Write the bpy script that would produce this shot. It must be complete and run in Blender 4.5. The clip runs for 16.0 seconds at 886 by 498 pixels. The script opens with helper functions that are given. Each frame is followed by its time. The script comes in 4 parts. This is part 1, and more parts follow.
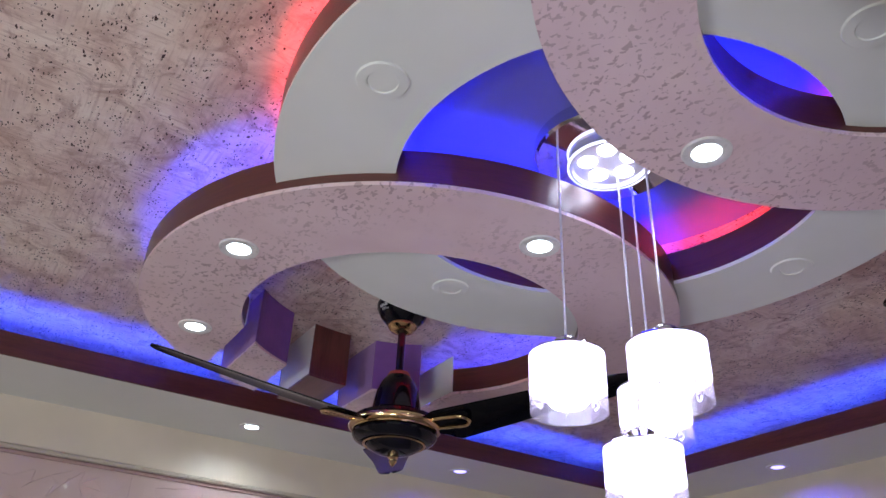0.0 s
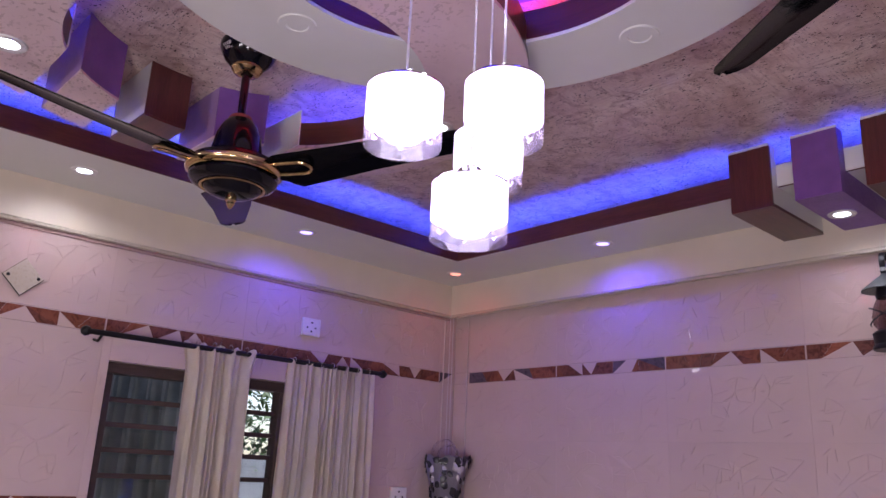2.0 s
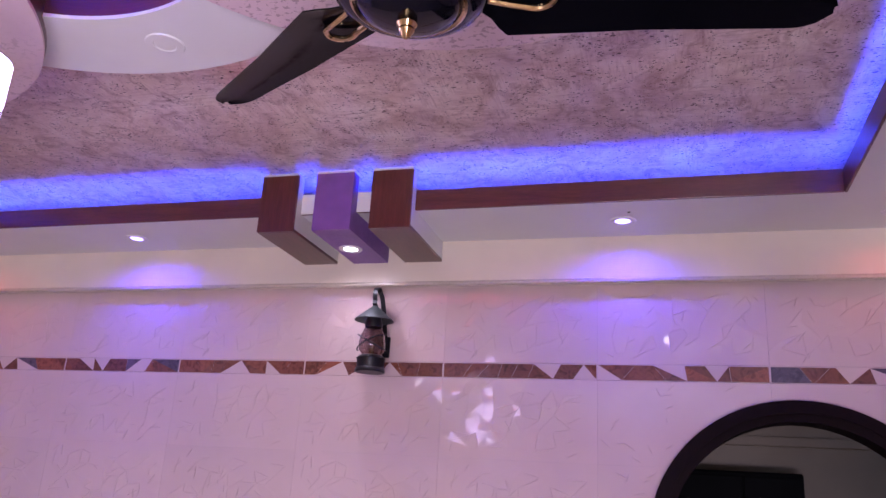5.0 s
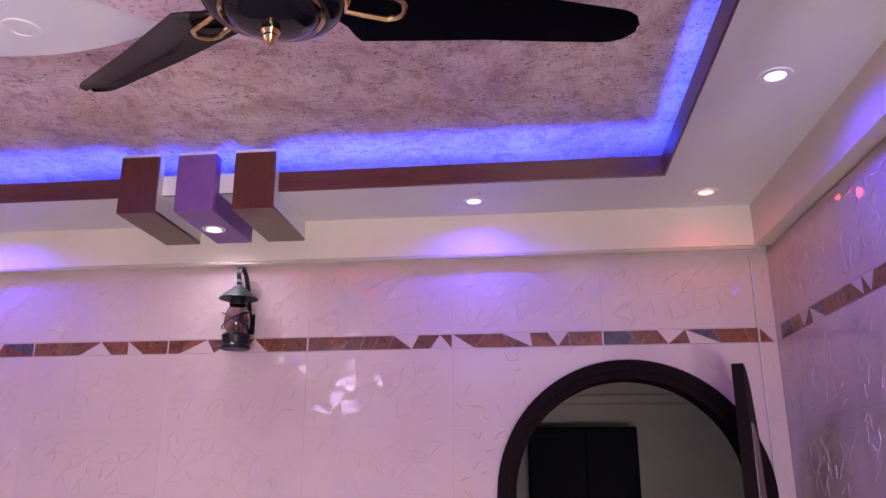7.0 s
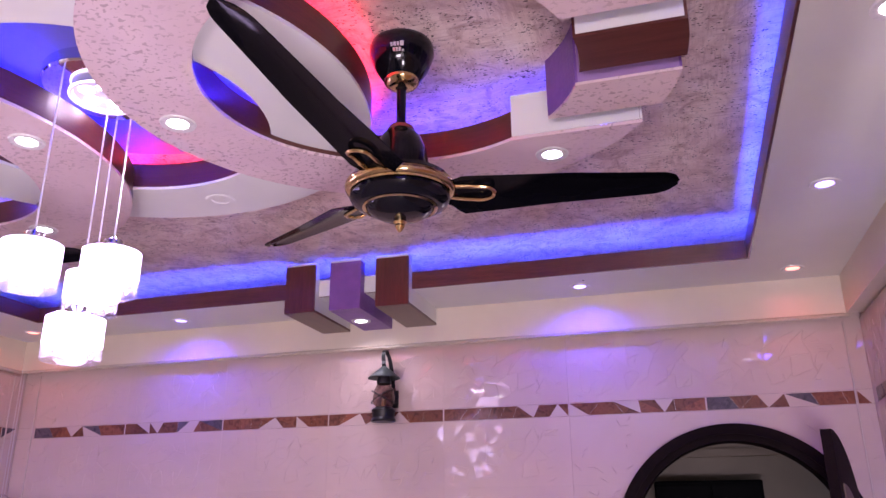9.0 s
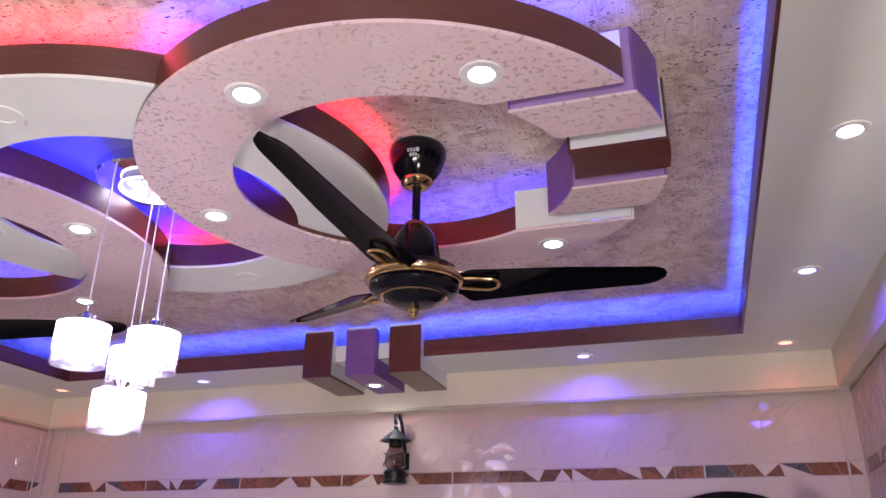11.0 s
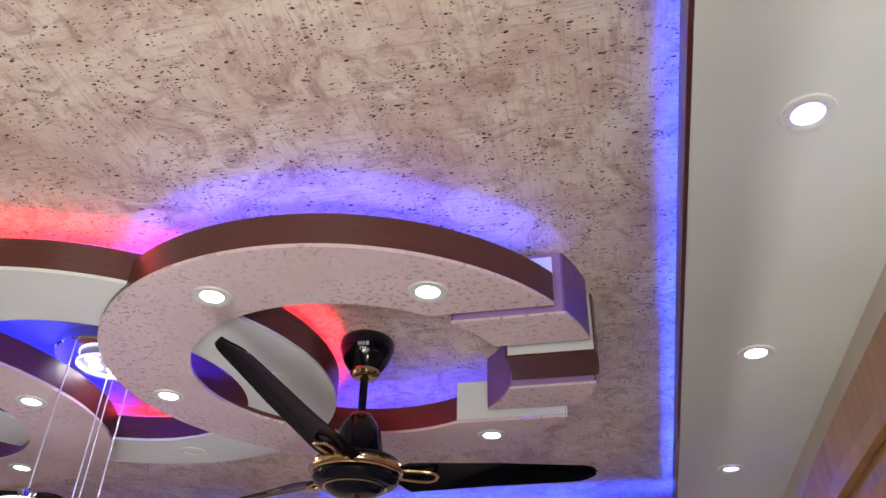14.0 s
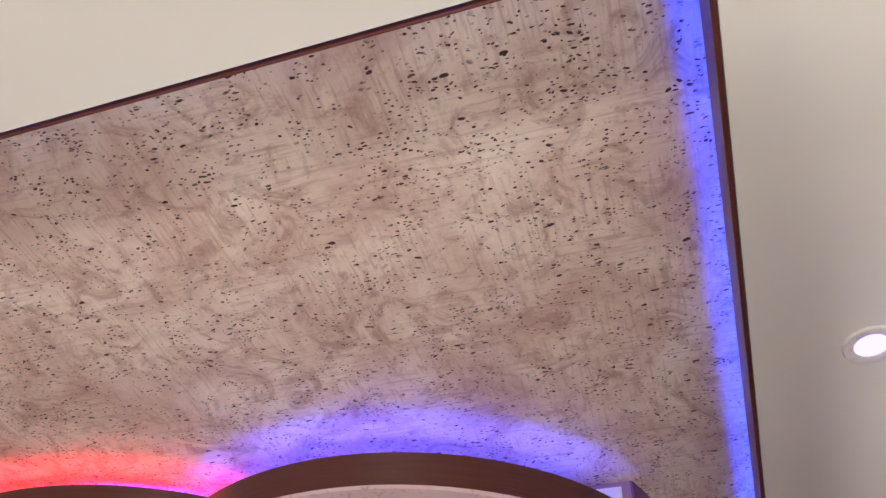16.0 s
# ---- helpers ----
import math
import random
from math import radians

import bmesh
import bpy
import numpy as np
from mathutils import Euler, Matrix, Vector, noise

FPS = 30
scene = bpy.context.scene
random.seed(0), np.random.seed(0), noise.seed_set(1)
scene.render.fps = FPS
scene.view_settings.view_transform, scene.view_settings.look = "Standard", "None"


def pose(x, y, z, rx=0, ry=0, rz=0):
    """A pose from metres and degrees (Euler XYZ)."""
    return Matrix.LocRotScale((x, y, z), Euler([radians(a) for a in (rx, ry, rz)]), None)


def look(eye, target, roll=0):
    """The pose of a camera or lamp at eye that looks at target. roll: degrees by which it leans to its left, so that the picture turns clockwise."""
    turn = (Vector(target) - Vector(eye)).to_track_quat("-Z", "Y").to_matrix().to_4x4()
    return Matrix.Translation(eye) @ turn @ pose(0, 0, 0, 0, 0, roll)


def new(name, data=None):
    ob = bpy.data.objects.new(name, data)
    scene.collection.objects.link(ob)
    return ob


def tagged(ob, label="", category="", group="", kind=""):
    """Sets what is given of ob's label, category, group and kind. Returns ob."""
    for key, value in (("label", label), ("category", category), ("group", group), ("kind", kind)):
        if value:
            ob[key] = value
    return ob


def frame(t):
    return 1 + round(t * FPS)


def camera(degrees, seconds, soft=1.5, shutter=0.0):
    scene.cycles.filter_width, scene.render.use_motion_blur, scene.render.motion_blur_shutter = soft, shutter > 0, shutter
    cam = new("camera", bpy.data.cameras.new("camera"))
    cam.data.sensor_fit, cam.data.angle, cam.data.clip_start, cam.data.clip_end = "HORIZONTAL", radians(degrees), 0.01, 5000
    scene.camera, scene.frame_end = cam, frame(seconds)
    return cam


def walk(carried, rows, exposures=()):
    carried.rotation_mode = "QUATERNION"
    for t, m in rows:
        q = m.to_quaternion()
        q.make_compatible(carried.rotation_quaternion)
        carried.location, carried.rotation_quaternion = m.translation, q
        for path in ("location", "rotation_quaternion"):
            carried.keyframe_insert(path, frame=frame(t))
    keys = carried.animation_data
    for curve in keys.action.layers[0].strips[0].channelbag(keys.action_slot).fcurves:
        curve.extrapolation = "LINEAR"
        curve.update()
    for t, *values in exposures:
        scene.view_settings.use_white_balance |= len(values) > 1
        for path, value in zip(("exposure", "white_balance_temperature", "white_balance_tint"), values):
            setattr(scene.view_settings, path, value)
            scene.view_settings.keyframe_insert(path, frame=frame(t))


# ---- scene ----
cam = camera(59.4, 16.0)
PATH = [
    (0, (3.345, -3.249, 1.642), (1.875, -2.359, 2.666), 2.7),
    (0.5, (3.337, -3.246, 1.622), (1.854, -2.262, 2.535), 2.4),
    (1, (3.332, -3.215, 1.58), (1.843, -2.119, 2.343), 2.2),
    (1.5, (3.315, -3.178, 1.557), (1.848, -1.973, 2.186), 2.4),
    (2, (3.322, -3.156, 1.549), (1.908, -1.854, 2.101), 2.6),
    (2.5, (3.327, -3.152, 1.545), (2.011, -1.735, 2.055), 2.6),
    (3, (3.378, -3.116, 1.558), (2.195, -1.577, 2.04), 2.9),
    (3.5, (3.443, -3.081, 1.572), (2.418, -1.436, 2.064), 3.1),
    (4, (3.493, -3.08, 1.578), (2.635, -1.353, 2.11), 3.2),
    (4.5, (3.531, -3.082, 1.571), (2.833, -1.299, 2.148), 3.3),
    (5, (3.578, -3.098, 1.573), (3.033, -1.271, 2.178), 3.5),
    (5.2, (3.598, -3.1, 1.57), (3.108, -1.259, 2.182), 3.4),
    (7.3, (3.638, -3.366, 1.531), (3.441, -1.449, 2.067), -0.4),
    (7.5, (3.664, -3.453, 1.532), (3.382, -1.544, 2.057), -0.3),
    (8, (3.714, -3.601, 1.535), (3.248, -1.725, 2.049), -0.8),
    (8.5, (3.745, -3.692, 1.545), (3.24, -1.844, 2.117), -0.9),
    (9, (3.815, -3.809, 1.577), (3.28, -1.998, 2.234), -0.4),
    (9.5, (3.876, -3.91, 1.601), (3.325, -2.132, 2.334), 0.1),
    (10, (3.894, -3.974, 1.607), (3.342, -2.213, 2.379), 0.3),
    (12.3, (3.893, -4.107, 1.588), (3.35, -2.345, 2.365), 1.5),
    (12.5, (3.915, -4.122, 1.593), (3.382, -2.367, 2.389), 1.6),
    (13, (3.944, -4.171, 1.612), (3.453, -2.443, 2.49), 1.6),
    (13.5, (3.956, -4.214, 1.625), (3.521, -2.534, 2.619), 1.7),
    (14, (3.966, -4.242, 1.64), (3.57, -2.631, 2.758), 1.8),
    (14.5, (3.978, -4.263, 1.651), (3.596, -2.738, 2.887), 2.1),
    (15, (3.979, -4.293, 1.665), (3.586, -2.862, 3.006), 2.3),
    (15.5, (3.977, -4.315, 1.68), (3.552, -2.98, 3.107), 2.9),
    (16, (3.974, -4.329, 1.691), (3.518, -3.071, 3.177), 3.4),
]
walk(cam, [(t, look(eye, target, roll)) for t, eye, target, roll in PATH], exposures=((0, -0.2, 5850, 3), (0.6, -0.32, 5700, 2), (1.5, -0.26, 6100, 20), (2.5, 0.10, 6250, 26), (4, 0.36, 6200, 35), (5, 0.52, 5950, 39), (7.5, 0.62, 6300, 36), (8.3, 0.60, 6350, 41), (9.3, 0.56, 6300, 39), (10.2, 0.44, 6400, 27), (12.5, 0.46, 6400, -3), (13.5, 0.24, 6350, -1), (14, 0.1, 6450, 0), (15, 0.0, 6450, 2), (15.5, -0.08, 6550, 6), (16, -0.16, 6900, 11)))

# ---- world and lights ----
R_Z, RB_Z, W_Z, SOFFIT, CEIL = 2.606, 2.613, 2.637, 2.62, 2.80
RT = 0.094
TX0, TX1, TY0, TY1 = 0.480, 4.128, -3.921, -0.432
SKEW = 0.040      # the tray is this much wider at its north end

world = bpy.data.worlds.new("sky")
scene.world = world
world.use_nodes = True
wn = world.node_tree.nodes
sky = wn.new("ShaderNodeTexSky")
sky.sky_type, sky.sun_disc = "NISHITA", False
sky.sun_elevation, sky.sun_rotation = radians(55), radians(10)
world.node_tree.links.new(sky.outputs["Color"], wn["Background"].inputs["Color"])
wn["Background"].inputs["Strength"].default_value = 0.28

sun = new("sun", bpy.data.lights.new("sun", "SUN"))
sun.data.energy, sun.data.angle, sun.data.color = 4.0, radians(0.6), (1, 0.95, 0.86)
sun.matrix_world = look((0, 0, 0), (0.1, -0.55, -0.82))

VIOLET, WHITE_LED, BLUE_LED, RED_LED = (0.80, 0.62, 1.0), (0.93, 0.97, 1.0), (0.10, 0.06, 1.0), (1.0, 0.10, 0.10)


def fill_lamp(place, target, sx, sy, watts, colour):
    lamp = new("fill_light", bpy.data.lights.new("fill_light", "AREA"))
    lamp.data.shape, lamp.data.size, lamp.data.size_y = "RECTANGLE", sx, sy
    lamp.data.energy, lamp.data.color = watts, colour
    lamp.matrix_world = look(place, target)


# added fill from the unseen south end, low so the tiles don't mirror it
fill_lamp((3.75, -7.62, 0.36), (3.6, 0, 0.9), 1.6, 0.56, 92, (1.0, 0.97, 0.95))
# daylight from the unseen east doorway, also kept low
fill_lamp((4.60, -4.42, 0.42), (2.9, -2.3, 1.1), 0.8, 0.66, 56, (1.0, 0.98, 0.95))
# weak fill added inside the windowless back room to lift its walls
fill_lamp((5.16, 1.2, 1.5), (3.0, 1.2, 1.5), 0.8, 1.0, 1.1, (1.0, 0.92, 0.82))

# ---- materials ----


def material(name):
    m = bpy.data.materials.new(name)
    m.use_nodes = True
    nt = m.node_tree
    return m, nt, nt.nodes["Principled BSDF"]


def node(nt, kind, **inputs):
    n = nt.nodes.new(kind)
    for k, v in inputs.items():
        n.inputs[k.replace("_", " ")].default_value = v
    return n


def coords(nt, scale=(1, 1, 1), local=False):
    tc = nt.nodes.new("ShaderNodeTexCoord")
    mp = nt.nodes.new("ShaderNodeMapping")
    mp.inputs["Scale"].default_value = scale
    if local:
        nt.links.new(tc.outputs["Object"], mp.inputs["Vector"])
    else:
        geo = nt.nodes.new("ShaderNodeNewGeometry")
        nt.links.new(geo.outputs["Position"], mp.inputs["Vector"])
    return mp.outputs["Vector"]


def ramp(nt, source, stops):
    r = nt.nodes.new("ShaderNodeValToRGB")
    el = r.color_ramp.elements
    while len(el) < len(stops):
        el.new(0.5)
    for e, (pos, col) in zip(el, stops):
        e.position = pos
        e.color = (*col, 1) if len(col) == 3 else col
    nt.links.new(source, r.inputs["Fac"])
    return r.outputs["Color"]


def mix(nt, fac, a, b, mode="MIX"):
    n = nt.nodes.new("ShaderNodeMix")
    n.data_type, n.blend_type = "RGBA", mode
    for sock, val in ((n.inputs["Factor"], fac), (n.inputs["A"], a), (n.inputs["B"], b)):
        if hasattr(val, "links"):
            nt.links.new(val, sock)
        elif isinstance(val, tuple):
            sock.default_value = (*val, 1)
        else:
            sock.default_value = val
    return n.outputs["Result"]


def bump(nt, bsdf, height, strength, distance):
    b = nt.nodes.new("ShaderNodeBump")
    b.inputs["Strength"].default_value, b.inputs["Distance"].default_value = strength, distance
    nt.links.new(height, b.inputs["Height"])
    nt.links.new(b.outputs["Normal"], bsdf.inputs["Normal"])


def noise_out(nt, vec, scale, detail=4, rough=0.55, distort=0.0):
    n = node(nt, "ShaderNodeTexNoise", Scale=scale, Detail=detail, Roughness=rough, Distortion=distort)
    nt.links.new(vec, n.inputs["Vector"])
    return n.outputs["Fac"]


def plain(name, colour, rough=0.5, metal=0.0, vary=0.12, scale=9.0, relief=0.02, coat=0.0, grain=90.0, spec=0.5):
    """A paint or metal with soft stains and a fine grain."""
    m, nt, b = material(name)
    v = coords(nt)
    big = noise_out(nt, v, scale, 3)
    dark = tuple(c * (1 - vary) for c in colour)
    light = tuple(min(1, c * (1 + vary * 0.6)) for c in colour)
    nt.links.new(ramp(nt, big, [(0.3, dark), (0.7, light)]), b.inputs["Base Color"])
    fine = noise_out(nt, v, grain, 2)
    b.inputs["Metallic"].default_value = metal
    b.inputs["Coat Weight"].default_value = coat
    b.inputs["Specular IOR Level"].default_value = spec
    nt.links.new(ramp(nt, fine, [(0.3, (max(0.02, rough - 0.06),) * 3), (0.7, (rough + 0.06,) * 3)]), b.inputs["Roughness"])
    if relief:
        bump(nt, b, fine, relief, 0.004)
    return m


def wood(name, dark, light, axis="x", rough=0.35, coat=0.2, rings=1.0, spec=0.5):
    m, nt, b = material(name)
    sc = {"x": (1.2, 14, 14), "y": (14, 1.2, 14), "z": (14, 14, 1.2), "h": (1.3, 1.3, 34)}[axis]
    v = coords(nt, sc)
    streak = noise_out(nt, v, 3.2 * rings, 6, 0.62, 0.6)
    fine = noise_out(nt, v, 22, 3)
    col = ramp(nt, streak, [(0.25, dark), (0.5, tuple((a + c) / 2 for a, c in zip(dark, light))), (0.78, light)])
    col = mix(nt, 0.25, col, ramp(nt, fine, [(0.35, dark), (0.65, light)]))
    nt.links.new(col, b.inputs["Base Color"])
    b.inputs["Roughness"].default_value = rough
    b.inputs["Specular IOR Level"].default_value = spec
    b.inputs["Coat Weight"].default_value, b.inputs["Coat Roughness"].default_value = coat, 0.25
    bump(nt, b, fine, 0.06, 0.002)
    return m


def glow(name, colour, strength):
    m = bpy.data.materials.new(name)
    m.use_nodes = True
    nt = m.node_tree
    nt.nodes.remove(nt.nodes["Principled BSDF"])
    e = node(nt, "ShaderNodeEmission", Color=(*colour, 1), Strength=strength)
    nt.links.new(e.outputs["Emission"], nt.nodes["Material Output"].inputs["Surface"])
    return m


def glass(name, colour=(1, 1, 1), rough=0.02):
    m, nt, b = material(name)
    b.inputs["Base Color"].default_value = (*colour, 1)
    b.inputs["Transmission Weight"].default_value = 1.0
    b.inputs["Roughness"].default_value = rough
    b.inputs["IOR"].default_value = 1.45
    return m


def sponge_ceiling():
    """Cream distemper dabbed with mauve-brown, brush strokes and dark speckles."""
    m, nt, b = material("sponged_ceiling_paint")
    v = coords(nt, (1, 1, 1))
    cloud = noise_out(nt, v, 3.6, 9, 0.72, 0.7)
    base = ramp(nt, cloud, [(0.32, (0.50, 0.335, 0.285)), (0.43, (0.67, 0.515, 0.445)), (0.55, (0.79, 0.66, 0.575)), (0.70, (0.87, 0.785, 0.695))])
    dab = noise_out(nt, v, 11.0, 5, 0.7, 1.2)
    base = mix(nt, ramp(nt, dab, [(0.50, (0, 0, 0)), (0.66, (0.7, 0.7, 0.7))]), base, (0.36, 0.21, 0.17))
    # brush strokes, in patches that run either way
    s1 = noise_out(nt, coords(nt, (4, 60, 30)), 2.0, 3)
    s2 = noise_out(nt, coords(nt, (70, 5, 30)), 2.0, 3)
    patch = noise_out(nt, v, 4.3, 2)
    stroke = mix(nt, ramp(nt, patch, [(0.47, (0, 0, 0)), (0.53, (1, 1, 1))]), s1, s2)
    base = mix(nt, ramp(nt, stroke, [(0.50, (0, 0, 0)), (0.68, (0.5, 0.5, 0.5))]), base, (0.42, 0.26, 0.22))
    # speckles
    warp = node(nt, "ShaderNodeTexNoise", Scale=30.0, Detail=2.0)
    nt.links.new(v, warp.inputs["Vector"])
    add = nt.nodes.new("ShaderNodeVectorMath")
    add.operation = "MULTIPLY_ADD"
    nt.links.new(warp.outputs["Color"], add.inputs[0])
    add.inputs[1].default_value = (0.022, 0.022, 0.022)
    nt.links.new(coords(nt, (0.70, 1.32, 1)), add.inputs[2])
    specks = None
    for scale, size, thin in ((37, 0.172, 0.49), (64, 0.215, 0.485), (101, 0.275, 0.49), (58, 0.122, 0.32), (21, 0.100, 0.42)):
        vor = node(nt, "ShaderNodeTexVoronoi", Scale=float(scale), Randomness=1.0)
        nt.links.new(add.outputs["Vector"], vor.inputs["Vector"])
        dot = ramp(nt, vor.outputs["Distance"], [(size * 0.8, (1, 1, 1)), (size, (0, 0, 0))])
        keep = ramp(nt, noise_out(nt, v, 7.0 + scale * 0.11, 3), [(thin + 0.01, (0, 0, 0)), (thin + 0.09, (1, 1, 1))])
        one = mix(nt, 1.0, dot, keep, "MULTIPLY")
        specks = one if specks is None else mix(nt, 1.0, specks, one, "LIGHTEN")
    base = mix(nt, specks, base, (0.055, 0.020, 0.018))
    nt.links.new(base, b.inputs["Base Color"])
    b.inputs["Roughness"].default_value = 0.32
    b.inputs["Specular IOR Level"].default_value = 0.45
    bump(nt, b, mix(nt, 0.5, dab, stroke), 0.10, 0.006)
    return m


def flake_pink():
    """Pale pink paint with mauve flakes in drifts."""
    m, nt, b = material("flaked_pink_paint")
    v = coords(nt)
    soft = noise_out(nt, v, 5, 3)
    base = ramp(nt, soft, [(0.3, (0.70, 0.53, 0.55)), (0.7, (0.78, 0.62, 0.64))])
    fl = noise_out(nt, coords(nt, (1, 1.25, 1)), 62, 2.6, 0.5, 0.5)
    drift = noise_out(nt, v, 3.0, 2)
    lim = ramp(nt, drift, [(0.34, (0.0,) * 3), (0.58, (1.0,) * 3)])
    flake = ramp(nt, fl, [(0.575, (0, 0, 0)), (0.60, (0.85, 0.85, 0.85))])
    base = mix(nt, mix(nt, 1.0, flake, lim, "MULTIPLY"), base, (0.43, 0.30, 0.31))
    nt.links.new(base, b.inputs["Base Color"])
    b.inputs["Roughness"].default_value = 0.5
    bump(nt, b, fl, 0.05, 0.003)
    return m


def wall_tile():
    m, nt, b = material("glazed_cream_tile")
    v = coords(nt)
    oi = nt.nodes.new("ShaderNodeObjectInfo")
    soft = noise_out(nt, v, 2.4, 4)
    base = ramp(nt, soft, [(0.3, (0.57, 0.44, 0.405)), (0.7, (0.63, 0.49, 0.455))])
    base = mix(nt, 0.06, base, oi.outputs["Random"], "MULTIPLY")
    nt.links.new(base, b.inputs["Base Color"])
    b.inputs["Roughness"].default_value = 0.035
    b.inputs["Specular IOR Level"].default_value = 0.6
    bump(nt, b, noise_out(nt, v, 5, 1), 0.02, 0.004)
    return m


def mosaic(name, dark, light):
    m, nt, b = material(name)
    oi = nt.nodes.new("ShaderNodeObjectInfo")
    v = coords(nt)
    n = noise_out(nt, v, 26, 5, 0.65, 1.5)
    col = ramp(nt, n, [(0.3, dark), (0.55, light), (0.75, tuple(c * 0.6 for c in light))])
    nt.links.new(mix(nt, 0.3, col, oi.outputs["Random"], "MULTIPLY"), b.inputs["Base Color"])
    b.inputs["Roughness"].default_value = 0.15
    bump(nt, b, n, 0.15, 0.003)
    return m


def cloth(name, dark, light):
    m, nt, b = material(name)
    v = coords(nt)
    big = noise_out(nt, v, 8, 4)
    weave = noise_out(nt, coords(nt, (300, 300, 300)), 1.0, 1)
    col = mix(nt, 0.25, ramp(nt, big, [(0.3, dark), (0.7, light)]), ramp(nt, weave, [(0.3, dark), (0.7, light)]))
    nt.links.new(col, b.inputs["Base Color"])
    b.inputs["Roughness"].default_value = 0.85
    b.inputs["Sheen Weight"].default_value = 0.3
    bump(nt, b, weave, 0.15, 0.001)
    tr = nt.nodes.new("ShaderNodeBsdfTranslucent")
    nt.links.new(col, tr.inputs["Color"])
    ms = nt.nodes.new("ShaderNodeMixShader")
    ms.inputs["Fac"].default_value = 0.32
    nt.links.new(b.outputs["BSDF"], ms.inputs[1])
    nt.links.new(tr.outputs["BSDF"], ms.inputs[2])
    nt.links.new(ms.outputs["Shader"], nt.nodes["Material Output"].inputs["Surface"])
    return m


M_CEIL, M_PINK, M_TILE = sponge_ceiling(), flake_pink(), wall_tile()
M_WOODX = wood("red_brown_laminate", (0.058, 0.015, 0.013), (0.160, 0.046, 0.036), "x", 0.3, 0.3)
M_WOODY = wood("red_brown_laminate_across", (0.050, 0.013, 0.012), (0.125, 0.034, 0.028), "y", 0.3, 0.3)
M_WOODZ = wood("red_brown_laminate_upright", (0.055, 0.014, 0.012), (0.135, 0.036, 0.030), "z", 0.32, 0.3)
M_WOODH = wood("red_brown_edge_band", (0.070, 0.019, 0.015), (0.125, 0.036, 0.027), "h", 0.3, 0.3)
M_WHITE = plain("white_board_paint", (0.76, 0.77, 0.73), 0.45, vary=0.05, scale=3.0)
M_SOFFIT = plain("soffit_emulsion", (0.70, 0.70, 0.655), 0.5, vary=0.05, scale=2.0)
M_BEAM = plain("cream_beam_paint", (0.70, 0.62, 0.50), 0.42, vary=0.07, scale=3.0)
M_TRIM = plain("cream_trim_plastic", (0.52, 0.45, 0.36), 0.3, vary=0.08)
M_PURPLE = plain("purple_emulsion", (0.20, 0.085, 0.33), 0.42, vary=0.15, scale=12)
M_LILAC = plain("lilac_emulsion", (0.36, 0.22, 0.46), 0.45, vary=0.1, scale=12)
M_BLACK = plain("black_gloss_enamel", (0.004, 0.004, 0.007), 0.08, vary=0.2, relief=0.0, coat=0.0, spec=0.34)
M_BLADE = plain("black_blade_enamel", (0.003, 0.003, 0.005), 0.10, vary=0.2, relief=0.0, spec=0.05)
M_GOLD = plain("brass", (0.72, 0.53, 0.26), 0.16, 1.0, vary=0.15, relief=0.0)
M_CHROME = plain("chrome", (0.75, 0.75, 0.78), 0.08, 1.0, vary=0.05, relief=0.0)
M_IRON = plain("black_iron", (0.010, 0.009, 0.011), 0.42, 0.0, vary=0.25, spec=0.3)
M_TIN = plain("grey_tin", (0.060, 0.070, 0.070), 0.5, 0.3, vary=0.2)
M_PLASTIC = plain("white_plastic", (0.72, 0.70, 0.70), 0.3, vary=0.05)
M_DARKWOOD = wood("dark_stained_wood", (0.007, 0.004, 0.005), (0.014, 0.007, 0.008), "z", 0.5, 0.0, 1.0, 0.03)
M_PINE = wood("varnished_pine", (0.30, 0.15, 0.05), (0.55, 0.33, 0.13), "z", 0.35, 0.3, 0.7)
M_FRAME = wood("window_timber", (0.045, 0.028, 0.026), (0.10, 0.065, 0.06), "y", 0.5, 0.05)
M_GROUT = plain("pale_grout", (0.55, 0.44, 0.40), 0.8)
M_LACQUER = plain("black_lacquer", (0.003, 0.003, 0.004), 0.5, vary=0.2, spec=0.03)
M_GLASS, M_CLEAR = glass("clear_glass"), glass("louvre_glass", (0.93, 0.97, 0.95))
M_SHADE = glass("frosted_clear_glass")
nt = M_SHADE.node_tree
soft_white, see_through, blend = node(nt, "ShaderNodeBsdfTranslucent", Color=(0.9, 0.86, 0.95, 1)), node(nt, "ShaderNodeBsdfTransparent", Color=(0.97, 0.96, 1.0, 1)), nt.nodes.new("ShaderNodeMixShader")
gloss, blend_2 = node(nt, "ShaderNodeBsdfGlossy", Roughness=0.05), nt.nodes.new("ShaderNodeMixShader")
blend.inputs["Fac"].default_value, blend_2.inputs["Fac"].default_value = 0.16, 0.06
nt.links.new(see_through.outputs["BSDF"], blend.inputs[1])
nt.links.new(soft_white.outputs["BSDF"], blend.inputs[2])
nt.links.new(blend.outputs["Shader"], blend_2.inputs[1])
nt.links.new(gloss.outputs["BSDF"], blend_2.inputs[2])
nt.links.new(blend_2.outputs["Shader"], nt.nodes["Material Output"].inputs["Surface"])
M_SMOKE = glass("lantern_glass", (0.62, 0.50, 0.50), 0.08)
M_CURTAIN = cloth("cream_curtain_cloth", (0.80, 0.72, 0.62), (0.92, 0.86, 0.77))
M_CORD = plain("clear_flex", (0.62, 0.58, 0.66), 0.3, vary=0.05, relief=0.0)
